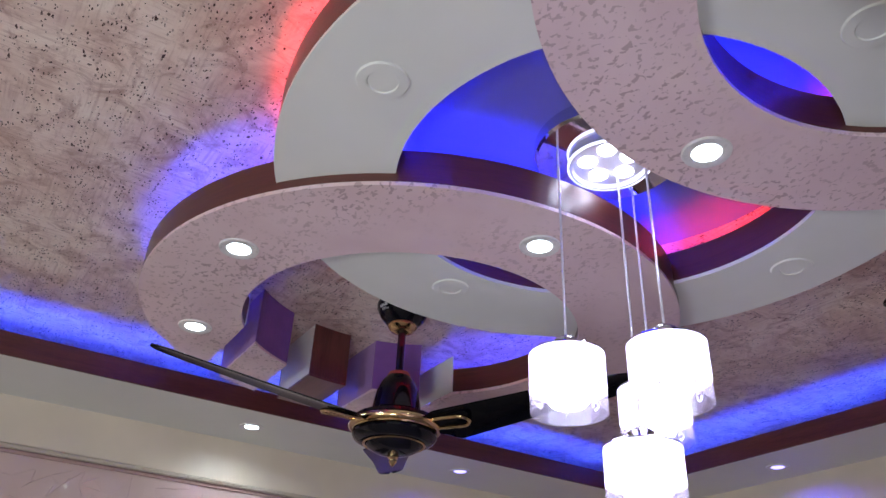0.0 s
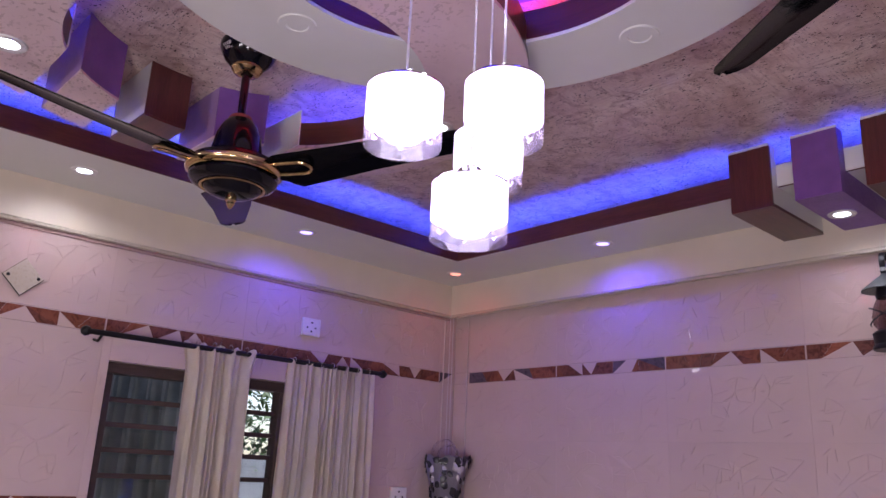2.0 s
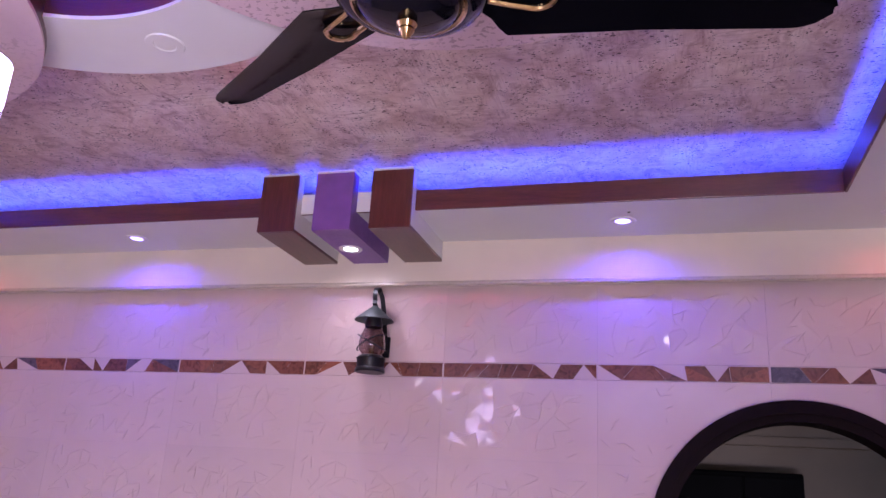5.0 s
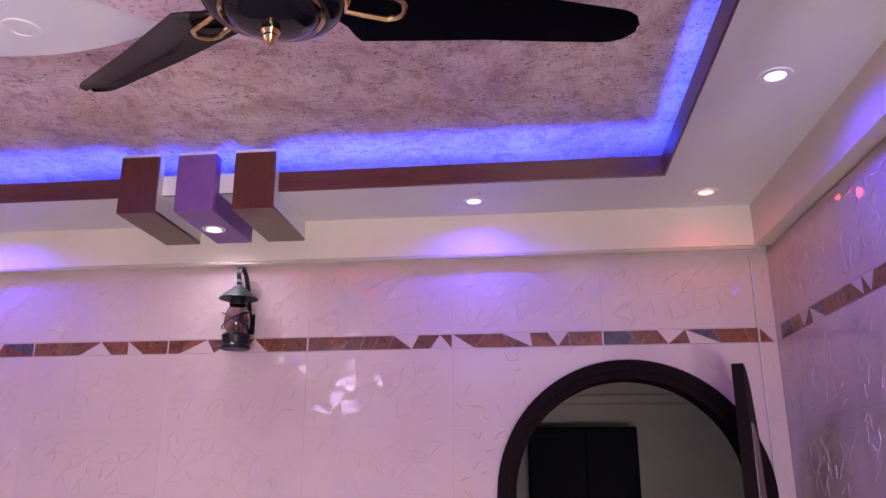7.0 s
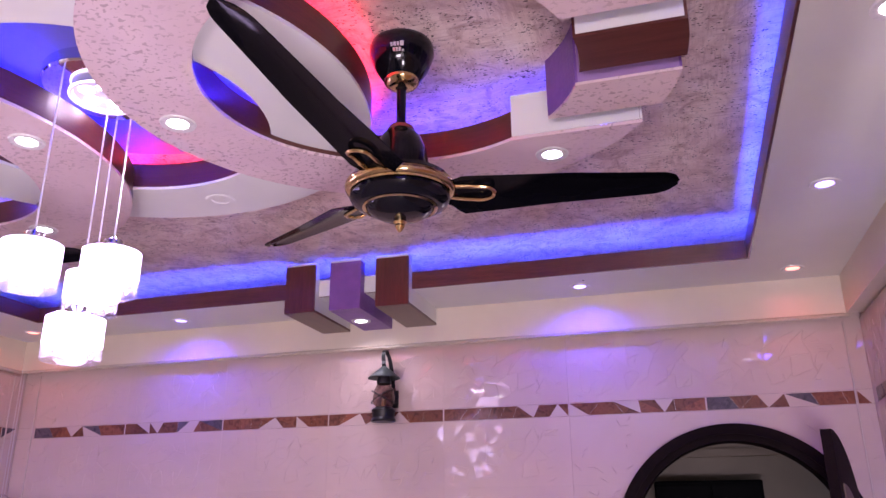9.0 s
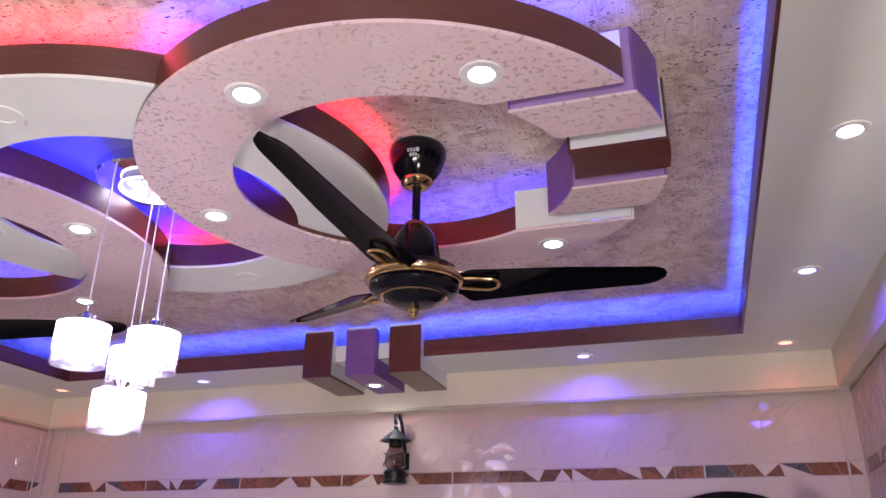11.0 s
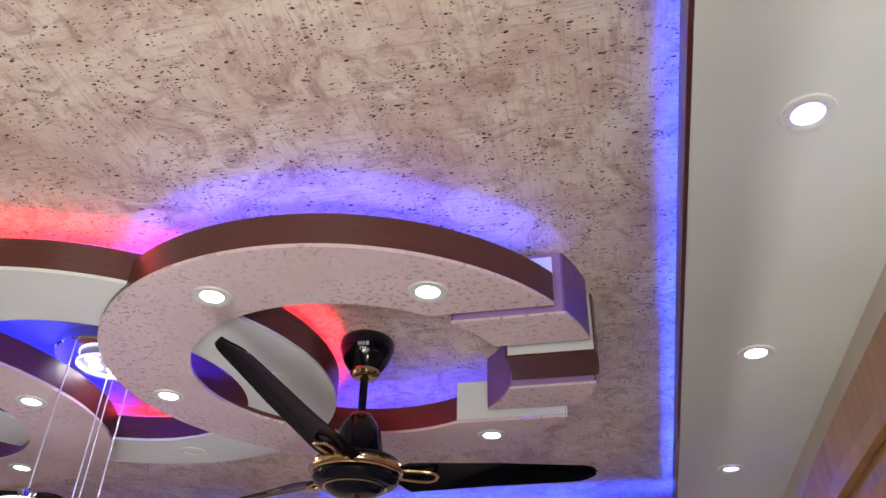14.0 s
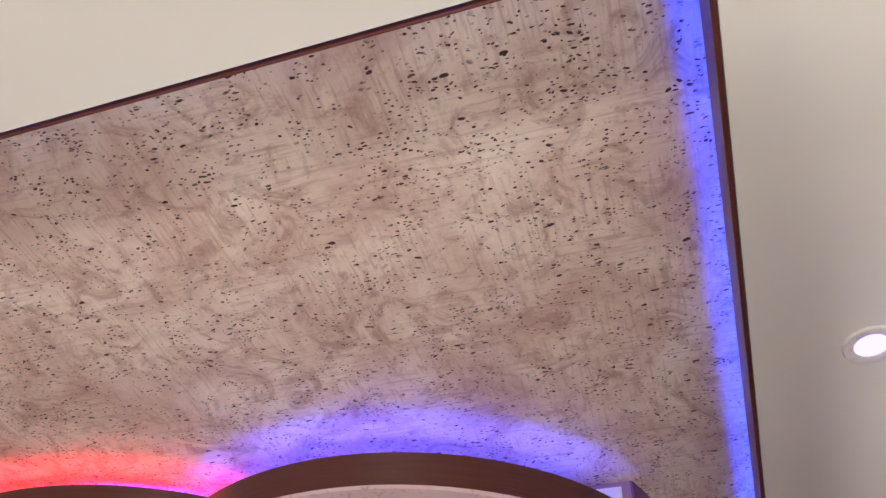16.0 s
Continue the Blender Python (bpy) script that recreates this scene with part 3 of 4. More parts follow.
def downlight(x, y, z, colour, watts=0.0, size=0.039):
    label = {"white": "lit white round recessed downlight", "blue": "lit violet-blue round recessed downlight", "red": "lit red round recessed downlight"}[colour]
    ob = thing("downlight", label, "downlight", "ceiling downlights", "", (x, y, z))
    if size not in dl_parts:
        bm = lathe([(size * 0.74, 0.012), (size * 0.76, -0.003), (size * 0.95, -0.006), (size * 1.22, -0.005), (size * 1.27, -0.0005), (size * 1.0, 0.0)], 40)
        rim = part("rim", bm, M_PLASTIC, ob, "white plastic rim", True)
        dl_parts[size] = rim.data
    else:
        rim = new("rim", dl_parts[size])
        rim.parent = ob
    key = (size, colour)
    if key not in dl_parts:
        dl_parts[key] = part("lens", lathe([(0.0, -0.003), (size * 0.76, -0.003), (size * 0.76, 0.002), (0, 0.002)], 32), G_LED[colour], ob, "", True).data
    else:
        new("lens", dl_parts[key]).parent = ob
    if watts:
        lamp = new("downlight_beam", bpy.data.lights.new("downlight_beam", "SPOT"))
        lamp.data.energy, lamp.data.spot_size, lamp.data.spot_blend, lamp.data.shadow_soft_size = watts, radians(165), 0.7, 0.03
        lamp.data.color = {"white": WHITE_LED, "blue": BLUE_LED, "red": RED_LED}[colour]
        lamp.matrix_world = look((x, y, z - 0.012), (x, y, 0))


for x, y, c, w in ((0.27, -2.266, "white", 6), (0.27, -1.236, "blue", 11), (0.27, -0.24, "red", 1.1), (1.25, -0.225, "blue", 11), (3.432, -0.22, "blue", 11), (4.37, -0.22, "red", 0.9), (4.36, -1.185, "blue", 11), (4.352, -2.175, "white", 6), (4.346, -3.13, "blue", 11)):
    downlight(x, y, SOFFIT, c, w)
downlight(2.327, -0.247, 2.53, "white", 4)
for x, y in ((1.664, -2.820), (1.139, -2.768), (2.112, -2.234), (1.626, -1.639)):
    downlight(x, y, R_Z, "white", 5)
for x, y in ((3.007, -2.742), (3.544, -2.667), (2.577, -2.187), (3.533, -1.689)):
    downlight(x, y, RB_Z, "white", 5)


def blank_downlight(x, y, z):
    ob = thing("unlit_downlight", "unlit white round downlight set in the white ring", "downlight", "unlit downlights", "", (x, y, z))
    bm = lathe([(0.0, -0.002), (0.028, -0.002), (0.030, -0.0045), (0.048, -0.004), (0.0505, -0.0005), (0.04, 0.0), (0.0, 0.0)], 40)
    part("rim", bm, M_WHITE, ob, "", True)


for x, y in ((1.756, -2.257), (2.361, -2.80), (2.362, -1.627), (2.941, -2.20)):
    blank_downlight(x, y, W_Z)

# plain panel with a blue base colour on the ceiling inside the white ring
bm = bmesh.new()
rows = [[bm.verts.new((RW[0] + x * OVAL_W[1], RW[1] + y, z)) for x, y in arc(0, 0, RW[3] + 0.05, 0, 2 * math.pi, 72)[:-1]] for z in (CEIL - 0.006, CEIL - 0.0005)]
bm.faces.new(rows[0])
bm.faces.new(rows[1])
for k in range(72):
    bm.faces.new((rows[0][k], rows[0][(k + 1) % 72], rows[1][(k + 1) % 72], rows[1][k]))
tagged(part("ceiling_panel", bm, plain("panel_blue", (0.20, 0.19, 0.50), 0.35, vary=0.08, scale=3.0)), "plain blue panel inside the white ring", "panel", kind="structure")

# ---- fans ----


def fan(x, y, angle, label, tall=1.0):
    ob = thing("ceiling_fan", label, "ceiling fan", "ceiling fans", "", (x, y, 2.776), angle)
    part("canopy", lathe([(r, z * tall) for r, z in ((0, 0.0238 / tall), (0.076, 0.0238 / tall), (0.0835, 0.018), (0.0875, 0.006), (0.0868, -0.014), (0.0715, -0.055), (0.052, -0.083), (0.0455, -0.088), (0, -0.088))], 44), M_BLACK, ob, "black gloss canopy", True)
    part("canopy_ring", lathe([(r, z - 0.088 * (tall - 1)) for r, z in ((0.026, -0.086), (0.04615, -0.087), (0.0468, -0.096), (0.039, -0.106), (0.0247, -0.112), (0.0156, -0.112))], 40), M_GOLD, ob, "brass collar", True)
    part("rod", lathe([(0.0, -0.06), (0.0125, -0.06), (0.0125, -0.27), (0, -0.27)], 20), M_BLACK, ob, "", True)
    part("rod_collar", lathe([(0.0144, -0.228), (0.0312, -0.230), (0.036, -0.238), (0.036, -0.242), (0.0144, -0.243)], 32), plain("red_rubber", (0.22, 0.04, 0.03), 0.5) if "red_rubber" not in bpy.data.materials else bpy.data.materials["red_rubber"], ob, "dull red collar", True)
    part("motor_cover", lathe([(0, -0.240), (0.036, -0.242), (0.0528, -0.262), (0.066, -0.295), (0.0744, -0.342), (0.0792, -0.364), (0, -0.364)], 44), M_BLACK, ob, "black gloss bell cover", True)
    part("motor_top", lathe([(0.07, -0.363), (0.105, -0.368), (0.124, -0.378), (0.130, -0.390), (0.10, -0.392)], 64), M_BLACK, ob, "", True)
    part("gold_rim", lathe([(0.120, -0.390), (0.130, -0.391), (0.139, -0.396), (0.1415, -0.404), (0.140, -0.411), (0.135, -0.416), (0.130, -0.417), (0.129, -0.422), (0.118, -0.423)], 64), M_GOLD, ob, "polished brass rim", True)
    part("motor_body", lathe([(0.0, -0.421), (0.120, -0.422), (0.127, -0.426), (0.128, -0.433), (0.121, -0.444), (0.107, -0.452), (0.096, -0.456), (0, -0.456)], 64), M_BLACK, ob, "black gloss motor body", True)
    part("trim_ring", lathe([(0.086, -0.455), (0.095, -0.458), (0.0905, -0.461), (0.086, -0.458)], 56, closed=True), M_GOLD, ob, "thin brass ring", True)
    part("bottom_cap", lathe([(0.085, -0.456), (0.078, -0.468), (0.056, -0.480), (0.026, -0.486), (0, -0.487)], 48), M_BLACK, ob, "", True)
    part("finial", lathe([(0.0, -0.484), (0.0155, -0.486), (0.017, -0.495), (0.012, -0.502), (0.013, -0.506), (0.006, -0.518), (0.0, -0.523)], 28), M_GOLD, ob, "pointed brass finial", True)
    for k in range(3):
        turn = pose(0, 0, -0.392, 0, 0, 120 * k)
        bm = bmesh.new()
        rows, n = [], 34
        for i in range(n + 1):
            f = i / n
            r = 0.128 + f * 0.622
            wide = 0.082 - 0.041 * f
            if f > 0.90:
                wide *= math.sqrt(max(0.03, 1 - ((f - 0.90) / 0.102) ** 2))
            if f < 0.08:
                wide *= 0.60 + 5.0 * f
            off = max(0.0, wide - 0.062) + 0.004 * math.sin(f * math.pi)
            row = []
            for j, s in enumerate((-1, -0.5, 0, 0.5, 1)):
                yy = s * wide + off
                zz = -0.013 - 0.24 * yy + 0.006 * (1 - s * s) + 0.060 * f
                row.append((r, yy, zz))
            rows.append(row)
        up = [[bm.verts.new(p) for p in row] for row in rows]
        lo = [[bm.verts.new((p[0], p[1], p[2] - 0.003)) for p in row] for row in rows]
        for a, b in zip(range(n), range(1, n + 1)):
            for j in range(4):
                bm.faces.new((up[a][j], up[b][j], up[b][j + 1], up[a][j + 1]))
                bm.faces.new((lo[a][j], lo[a][j + 1], lo[b][j + 1], lo[b][j]))
            bm.faces.new((up[a][0], lo[a][0], lo[b][0], up[b][0]))
            bm.faces.new((up[a][4], up[b][4], lo[b][4], lo[a][4]))
        bm.faces.new([up[0][j] for j in range(5)] + [lo[0][j] for j in range(4, -1, -1)])
        bm.faces.new([up[n][j] for j in range(4, -1, -1)] + [lo[n][j] for j in range(5)])
        blade = part("blade", bm, M_BLADE, ob, "black gloss blade", True)
        blade.matrix_local = turn
        pts = [(0.13, -0.024, -0.008)] + [(0.17 + 0.02 * i, -0.026, -0.007) for i in range(3)]
        pts += [(0.215 + 0.028 * math.sin(math.pi * i / 10), -0.028 * math.cos(math.pi * i / 10), -0.007 - 0.011 * i / 10) for i in range(11)]
        pts += [(0.17, 0.028, -0.018), (0.13, 0.028, -0.016)]
        part("blade_iron", tube(pts, 0.006, 8), M_GOLD, blade, "looped brass blade iron", True)
    # maker's mark, as plain bars
    for i, (a, z, w, h) in enumerate(((-0.30, -0.034, 0.006, 0.010), (-0.20, -0.034, 0.007, 0.010), (-0.10, -0.034, 0.006, 0.010), (0.02, -0.034, 0.010, 0.012), (-0.24, -0.047, 0.006, 0.010), (-0.14, -0.047, 0.007, 0.010), (-0.04, -0.047, 0.006, 0.010), (0.06, -0.048, 0.006, 0.006))):
        bm = bmesh.new()
        r = 0.085
        q = []
        for da, dz in ((-w / 2, 0), (w / 2, 0), (w / 2, h), (-w / 2, h)):
            th = radians(-72 - angle) + a + da / r
            zt = (z + dz) * tall
            rr = 0.0885 + (z + dz + 0.02) * 0.40
            q.append(bm.verts.new((rr * math.cos(th), rr * math.sin(th), zt)))
        bm.faces.new(q)
        bmesh.ops.solidify(bm, geom=bm.faces[:], thickness=0.0006)
        part("mark", bm, M_PLASTIC, ob, "small white printed bar")
    return ob


fan(3.197, -2.097, 24, "black and brass ceiling fan hanging in the ring")
fan(1.325, -2.165, 32, "black and brass ceiling fan hanging in the ring", 0.75)

# ---- chandelier ----
CX, CY = 2.322, -2.195
ch = thing("chandelier", "chrome pendant chandelier with four lit glass cylinders on cords", "chandelier", "", "", (CX, CY, CEIL - 0.006))
part("mount", lathe([(0, -0.0), (0.165, -0.0), (0.17, -0.006), (0.17, -0.038), (0.165, -0.044), (0, -0.046)], 64), M_CHROME, ch, "mirror chrome round mount", True)
part("light_dish", lathe([(0, -0.046), (0.076, -0.047), (0.089, -0.055), (0.092, -0.066), (0.086, -0.066), (0.082, -0.056), (0, -0.053)], 48), plain("opal_dish_glass", (0.80, 0.78, 0.86), 0.2, vary=0.04, relief=0.0), ch, "opal glass dish under the lit diodes", True)
for k in range(5):
    a = 2 * math.pi * k / 5 + 0.4
    r = 0.050
    part("led", lathe([(0, -0.0535), (0.021, -0.0535), (0.0215, -0.057), (0.017, -0.0585), (0, -0.059)], 20, at=(r * math.cos(a), r * math.sin(a), 0)), G_CLUSTER, ch, "lit white diode", True)
part("dish_rim", lathe([(0.0925, -0.060), (0.0955, -0.062), (0.0955, -0.066), (0.0925, -0.067)], 56, closed=True), G_CLUSTER_RIM, ch, "lit glass rim of the dish", True)


def pendant(x, y, z1, z0):
    dx, dy = x - CX, y - CY
    r, top, h = 0.074, z1 - CEIL + 0.006, z1 - z0
    part("cord", tube([(dx, dy, -0.045), (dx, dy, top + 0.03)], 0.0026, 8), M_CORD, ch, "thin clear flex", True)
    sh = part("pendant_cap", lathe([(0, 0.034), (0.010, 0.034), (0.012, 0.030), (0.024, 0.026), (0.026, 0.023), (0.012, 0.006), (0.012, 0.003), (0.050, 0.002), (0.073, -0.003), (0.074, -0.007), (0, -0.006)], 44, at=(dx, dy, top)), M_CHROME, ch, "chrome cone cap", True)
    part("lit_shade", lathe([(r, -0.008), (r, -h * 0.64), (r - 0.004, -h * 0.64), (r - 0.004, -0.008)], 48, at=(dx, dy, top), closed=True), G_SHADE, sh, "glowing frosted upper glass", True)
    part("clear_glass", lathe([(r, -h * 0.642), (r, -h + 0.002), (r - 0.002, -h), (r - 0.004, -h + 0.002), (r - 0.004, -h * 0.642)], 48, at=(dx, dy, top), closed=True), M_SHADE, sh, "clear lower glass", True)
    part("lamp_tube", lathe([(0, -0.012), (0.040, -0.012), (0.040, -h * 0.80), (0.034, -h * 0.86), (0, -h * 0.87)], 32, at=(dx, dy, top)), G_BULB, sh, "glowing inner tube", True)
    for k in range(5):
        a = 2 * math.pi * k / 5
        c = (dx + 0.055 * math.cos(a), dy + 0.055 * math.sin(a), top - h * 0.80)
        bm = lathe([(0, 0.010), (0.006, 0.003), (0.006, -0.004), (0, -0.012)], 6, at=c)
        part("crystal", bm, M_GLASS, sh)


pendant(2.268, -2.302, 2.259, 2.133)
pendant(2.424, -2.192, 2.257, 2.132)
pendant(2.245, -2.045, 2.255, 2.132)
pendant(2.315, -2.165, 2.091, 1.970)

# ---- curtains, window and what hangs on the walls ----


def louvred_window():
    ob = thing("window_1", "dark timber louvred window with glass slats", "window", "", "structure", (0, (WY0 + WY1) / 2, WZ0))
    mid, hw, h = (WY0 + WY1) / 2, (WY1 - WY0) / 2, WZ1 - WZ0
    for y0, y1, z0, z1 in ((-hw, hw, h - 0.045, h), (-hw, hw, 0, 0.05), (-hw, -hw + 0.045, 0.051, h - 0.046), (hw - 0.045, hw, 0.051, h - 0.046)):
        part("window_frame", box(-0.11, -0.03, y0, y1, z0, z1, 0.003), M_FRAME, ob)
    posts = (-1.53, -1.085)
    for y in posts:
        part("mullion", box(-0.105, -0.035, y - mid - 0.02, y - mid + 0.02, 0.051, h - 0.046, 0.003), M_FRAME, ob)
    edges = [-hw + 0.046, posts[0] - mid - 0.021, posts[0] - mid + 0.021, posts[1] - mid - 0.021, posts[1] - mid + 0.021, hw - 0.046]
    for a, b in ((edges[0], edges[1]), (edges[2], edges[3]), (edges[4], edges[5])):
        for k in range(9):
            z = 0.10 + k * 0.103
            bm = box(-0.085, -0.062, a, b, z, z + 0.021, 0.002)
            part("louvre_rail", bm, M_FRAME, ob, "brown metal louvre rail")
            if k < 8:
                bm = box(-0.003, 0.0, a + 0.004, b - 0.004, 0, 0.098)
                g = part("pane", bm, M_CLEAR, ob)
                g.matrix_local = pose(-0.066, 0, z + 0.012, 0, -14, 0)
                g.visible_shadow = False


louvred_window()


def curtain(y0, y1, spread, seed, label, z=2.0, flare=0.0):
    """A pleated curtain hung from the rod."""
    rnd = random.Random(seed)
    ob = thing("curtain", label, "curtain", "window curtains", "", (0.10, (y0 + y1) / 2, z))
    w, top, foot = y1 - y0, 0.03, -1.66
    n, rows = 240, 30
    ph = [rnd.uniform(0, 6.28) for _ in range(6)]
    pleats = w / 0.034
    bm = bmesh.new()
    grid = []
    for r in range(rows + 1):
        f = r / rows
        z = top + (foot - top) * f
        row = []
        for i in range(n + 1):
            u = i / n
            open_ = 1 + spread * f + flare * max(0.0, 1 - f / 0.055)
            sag = 0.012 * math.sin(u * pleats * math.pi) * (1 if f < 0.02 else 0.2)
            y = (u - 0.5) * w * open_ + 0.008 * math.sin(5 * u + ph[0] + 4 * f) * f
            amp = 0.007 + (0.008 + 0.007 * math.sin(13 * u + ph[5] + 1.3 * f) + 0.003 * math.sin(37 * u)) * min(1, f * 3)
            x = amp * math.sin(2 * math.pi * u * pleats + 0.9 * math.sin(2.2 * f + ph[1]) + 2.2 * math.sin(9 * u + ph[2]) + 1.3 * math.sin(23 * u + ph[0] + 1.5 * f)) \
                + 0.008 * math.sin(2 * math.pi * u * pleats * 0.43 + ph[3] + 2 * f) + 0.004 * math.sin(31 * u + 7 * f + ph[4])
            row.append(bm.verts.new((x, y, z + (sag if r == 0 else 0))))
        grid.append(row)
    for a, b in zip(grid, grid[1:]):
        for i in range(n):
            bm.faces.new((a[i], a[i + 1], b[i + 1], b[i]))
    bmesh.ops.solidify(bm, geom=bm.faces[:], thickness=0.0016)
    part("cloth", bm, M_CURTAIN, ob, "", True)
    hooks = max(4, int(w / 0.075))
    for k in range(hooks):
        y = (k + 0.5) / hooks * w - w / 2
        pts = [(0.004, y, 0.0)] + [(0.018 * math.cos(a), y, 0.032 + 0.017 * math.sin(a)) for a in [radians(-70 + 30 * i) for i in range(9)]]
        part("hook", tube(pts, 0.0016, 6), M_CHROME, ob, "small metal curtain hook", True)


curtain(-1.665, -1.345, 0.12, 3, "cream pleated curtain bunched at the louvred window", 2.012, 0.16)
curtain(-1.165, -0.640, 0.02, 8, "cream pleated curtain drawn across the louvred window")
curtain(-3.35, -2.64, 0.02, 14, "cream pleated curtain hanging beside the tiled wall", 1.985)


def curtain_rod(y, z, half, label):
    rod = thing("curtain_rod", label, "curtain rod", "curtain rods", "", (0.10, y, z))
    part("bar", tube([(0, -half, 0), (0, half, 0)], 0.0115, 14), M_IRON, rod, "", True)
    for s in (-1, 1):
        bm = lathe([(0, 0), (0.018, 0.002), (0.021, 0.016), (0.014, 0.03), (0, 0.036)], 20)
        f = part("finial", bm, M_IRON, rod, "", True)
        f.matrix_local = pose(0, s * (half - 0.002), 0, -90 * s, 0, 0)
        part("bracket", tube([(-0.078, s * (half - 0.05), -0.02), (-0.03, s * (half - 0.05), -0.03), (0, s * (half - 0.05), -0.013)], 0.006, 8), M_IRON, rod, "", True)


curtain_rod(-1.34, 2.030, 0.75, "dark iron curtain rod above the louvred window")
curtain_rod(-3.30, 2.0, 0.69, "dark iron curtain rod holding the single curtain")


def socket(y, z):
    ob = thing("wall_socket", "white plastic socket plate on the tiles", "socket", "wall sockets", "", (0.024, y, z))
    part("plate", box(0, 0.012, -0.055, 0.055, -0.045, 0.045, 0.004), M_PLASTIC, ob)
    for dy, dz, w, h in ((0, 0.022, 0.012, 0.008), (-0.024, -0.004, 0.009, 0.008), (0.024, -0.004, 0.009, 0.008), (0, -0.022, 0.009, 0.008)):
        part("hole", box(0.0121, 0.0128, dy - w / 2, dy + w / 2, dz - h / 2, dz + h / 2), M_IRON, ob, "dark socket hole")


socket(-1.004, 2.222)
socket(-0.367, 1.418)
cover = thing("cover_plate", "cream square box cover turned on its corner", "cover plate", "", "", (0.024, -2.347, 2.212))
c = part("plate", box(0, 0.006, -0.052, 0.052, -0.052, 0.052, 0.002), M_TRIM, cover)
c.matrix_local = pose(0.003, 0, 0, 45, 0, 0)
# thin black sheet, slightly larger, paints the plate's shadow outline on the tiles
c = part("shadow_outline", box(0, 0.0028, -0.0545, 0.0535, -0.0545, 0.0535), M_IRON, cover, "dark sheet drawn as the plate's shadow outline")
c.matrix_local = pose(0, 0, 0, 45, 0, 0)
for s in (-1, 1):
    k = part("screw", lathe([(0, 0.003), (0.006, 0.002), (0.007, 0), (0, 0)], 16), M_IRON, cover, "dark screw head", True)
    k.matrix_local = pose(0.0095, s * 0.055, 0, 0, 90, 0)

# lantern on the north wall
lan = thing("wall_lantern", "black iron wall lantern with a grey cone roof", "lantern", "", "", (2.398, -0.092, 2.04))
part("base", lathe([(0, 0), (0.060, 0), (0.063, 0.006), (0.060, 0.016), (0.056, 0.020), (0.058, 0.052), (0.061, 0.058), (0.050, 0.068), (0.040, 0.072), (0, 0.072)], 40), M_IRON, lan, "", True)
part("globe", lathe([(0.038, 0.073), (0.053, 0.092), (0.056, 0.122), (0.048, 0.160), (0.036, 0.185), (0.034, 0.192), (0.031, 0.192), (0.045, 0.160), (0.053, 0.122), (0.050, 0.093), (0.036, 0.075)], 40, closed=True), M_SMOKE, lan, "smoky pink glass globe", True)
part("roof", lathe([(0, 0.284), (0.012, 0.282), (0.016, 0.276), (0.080, 0.224), (0.083, 0.218), (0.078, 0.217), (0.030, 0.233), (0, 0.236)], 40), M_TIN, lan, "grey tin cone roof", True)
part("collar", lathe([(0, 0.19), (0.036, 0.19), (0.038, 0.200), (0.030, 0.234), (0, 0.234)], 32), M_IRON, lan, "", True)
part("wick_tube", lathe([(0, 0.072), (0.012, 0.072), (0.012, 0.115), (0, 0.12)], 16), M_GOLD, lan, "", True)
for s in (-1, 1):
    pts = [(s * 0.061 * math.cos(a), -0.061 * math.sin(a), 0.125 + 0.033 * math.cos(a)) for a in [radians(180 * i / 16) for i in range(17)]]
    part("guard_wire", tube(pts, 0.003, 8), M_IRON, lan, "", True)
hook = [(0.004, 0.284), (-0.010, 0.292)] + [(0.020 - 0.034 * math.cos(a), 0.330 + 0.036 * math.sin(a)) for a in [radians(-40 + 20 * i) for i in range(12)]] + [(0.060, 0.300), (0.074, 0.25), (0.086, 0.17), (0.094, 0.10)]
bm = bmesh.new()
rows = []
for k, (y, z) in enumerate(hook):
    dy, dz = hook[min(k + 1, len(hook) - 1)][0] - hook[max(k - 1, 0)][0], hook[min(k + 1, len(hook) - 1)][1] - hook[max(k - 1, 0)][1]
    n = math.hypot(dy, dz)
    oy, oz = -dz / n * 0.0022, dy / n * 0.0022
    lean = 0.026 * max(0.0, (k - 11) / 6)
    rows.append([bm.verts.new((lean + sx * 0.010, y + q * oy, z + q * oz)) for sx, q in ((-1, -1), (1, -1), (1, 1), (-1, 1))])
for a, b in zip(rows, rows[1:]):
    for i in range(4):
        bm.faces.new((a[i], a[(i + 1) % 4], b[(i + 1) % 4], b[i]))
bm.faces.new(rows[0])
bm.faces.new(rows[-1])
part("hook", bm, M_IRON, lan, "curled flat iron hook", True)
part("back_plate", box(0.010, 0.042, 0.097, 0.108, 0.08, 0.17, 0.002), M_IRON, lan)

# bouquet basket hung in the corner
bas = thing("hanging_bouquet", "black and white wrapped bouquet hung in the room corner", "bouquet", "", "", (0.125, -0.115, 1.29))
rnd = random.Random(5)
M_PETAL, M_INK = plain("white_petal", (0.66, 0.62, 0.66), 0.5), plain("black_petal", (0.02, 0.018, 0.024), 0.35)
M_FILM = glass("cellophane", (0.95, 0.93, 1.0), 0.12)
bm = bmesh.new()
rows = []
for r in range(9):
    f = r / 8
    rows.append([bm.verts.new(((0.035 + 0.085 * f) * (1 + 0.10 * math.sin(5 * a + 3 * f)) * math.cos(a), (0.035 + 0.085 * f) * (1 + 0.10 * math.sin(5 * a + 3 * f)) * math.sin(a), 0.34 * f + (0.012 * math.sin(7 * a) if r == 8 else 0))) for a in [2 * math.pi * i / 40 for i in range(40)]])
for a, b in zip(rows, rows[1:]):
    for i in range(40):
        bm.faces.new((a[i], a[(i + 1) % 40], b[(i + 1) % 40], b[i]))
bm.faces.new(rows[0])
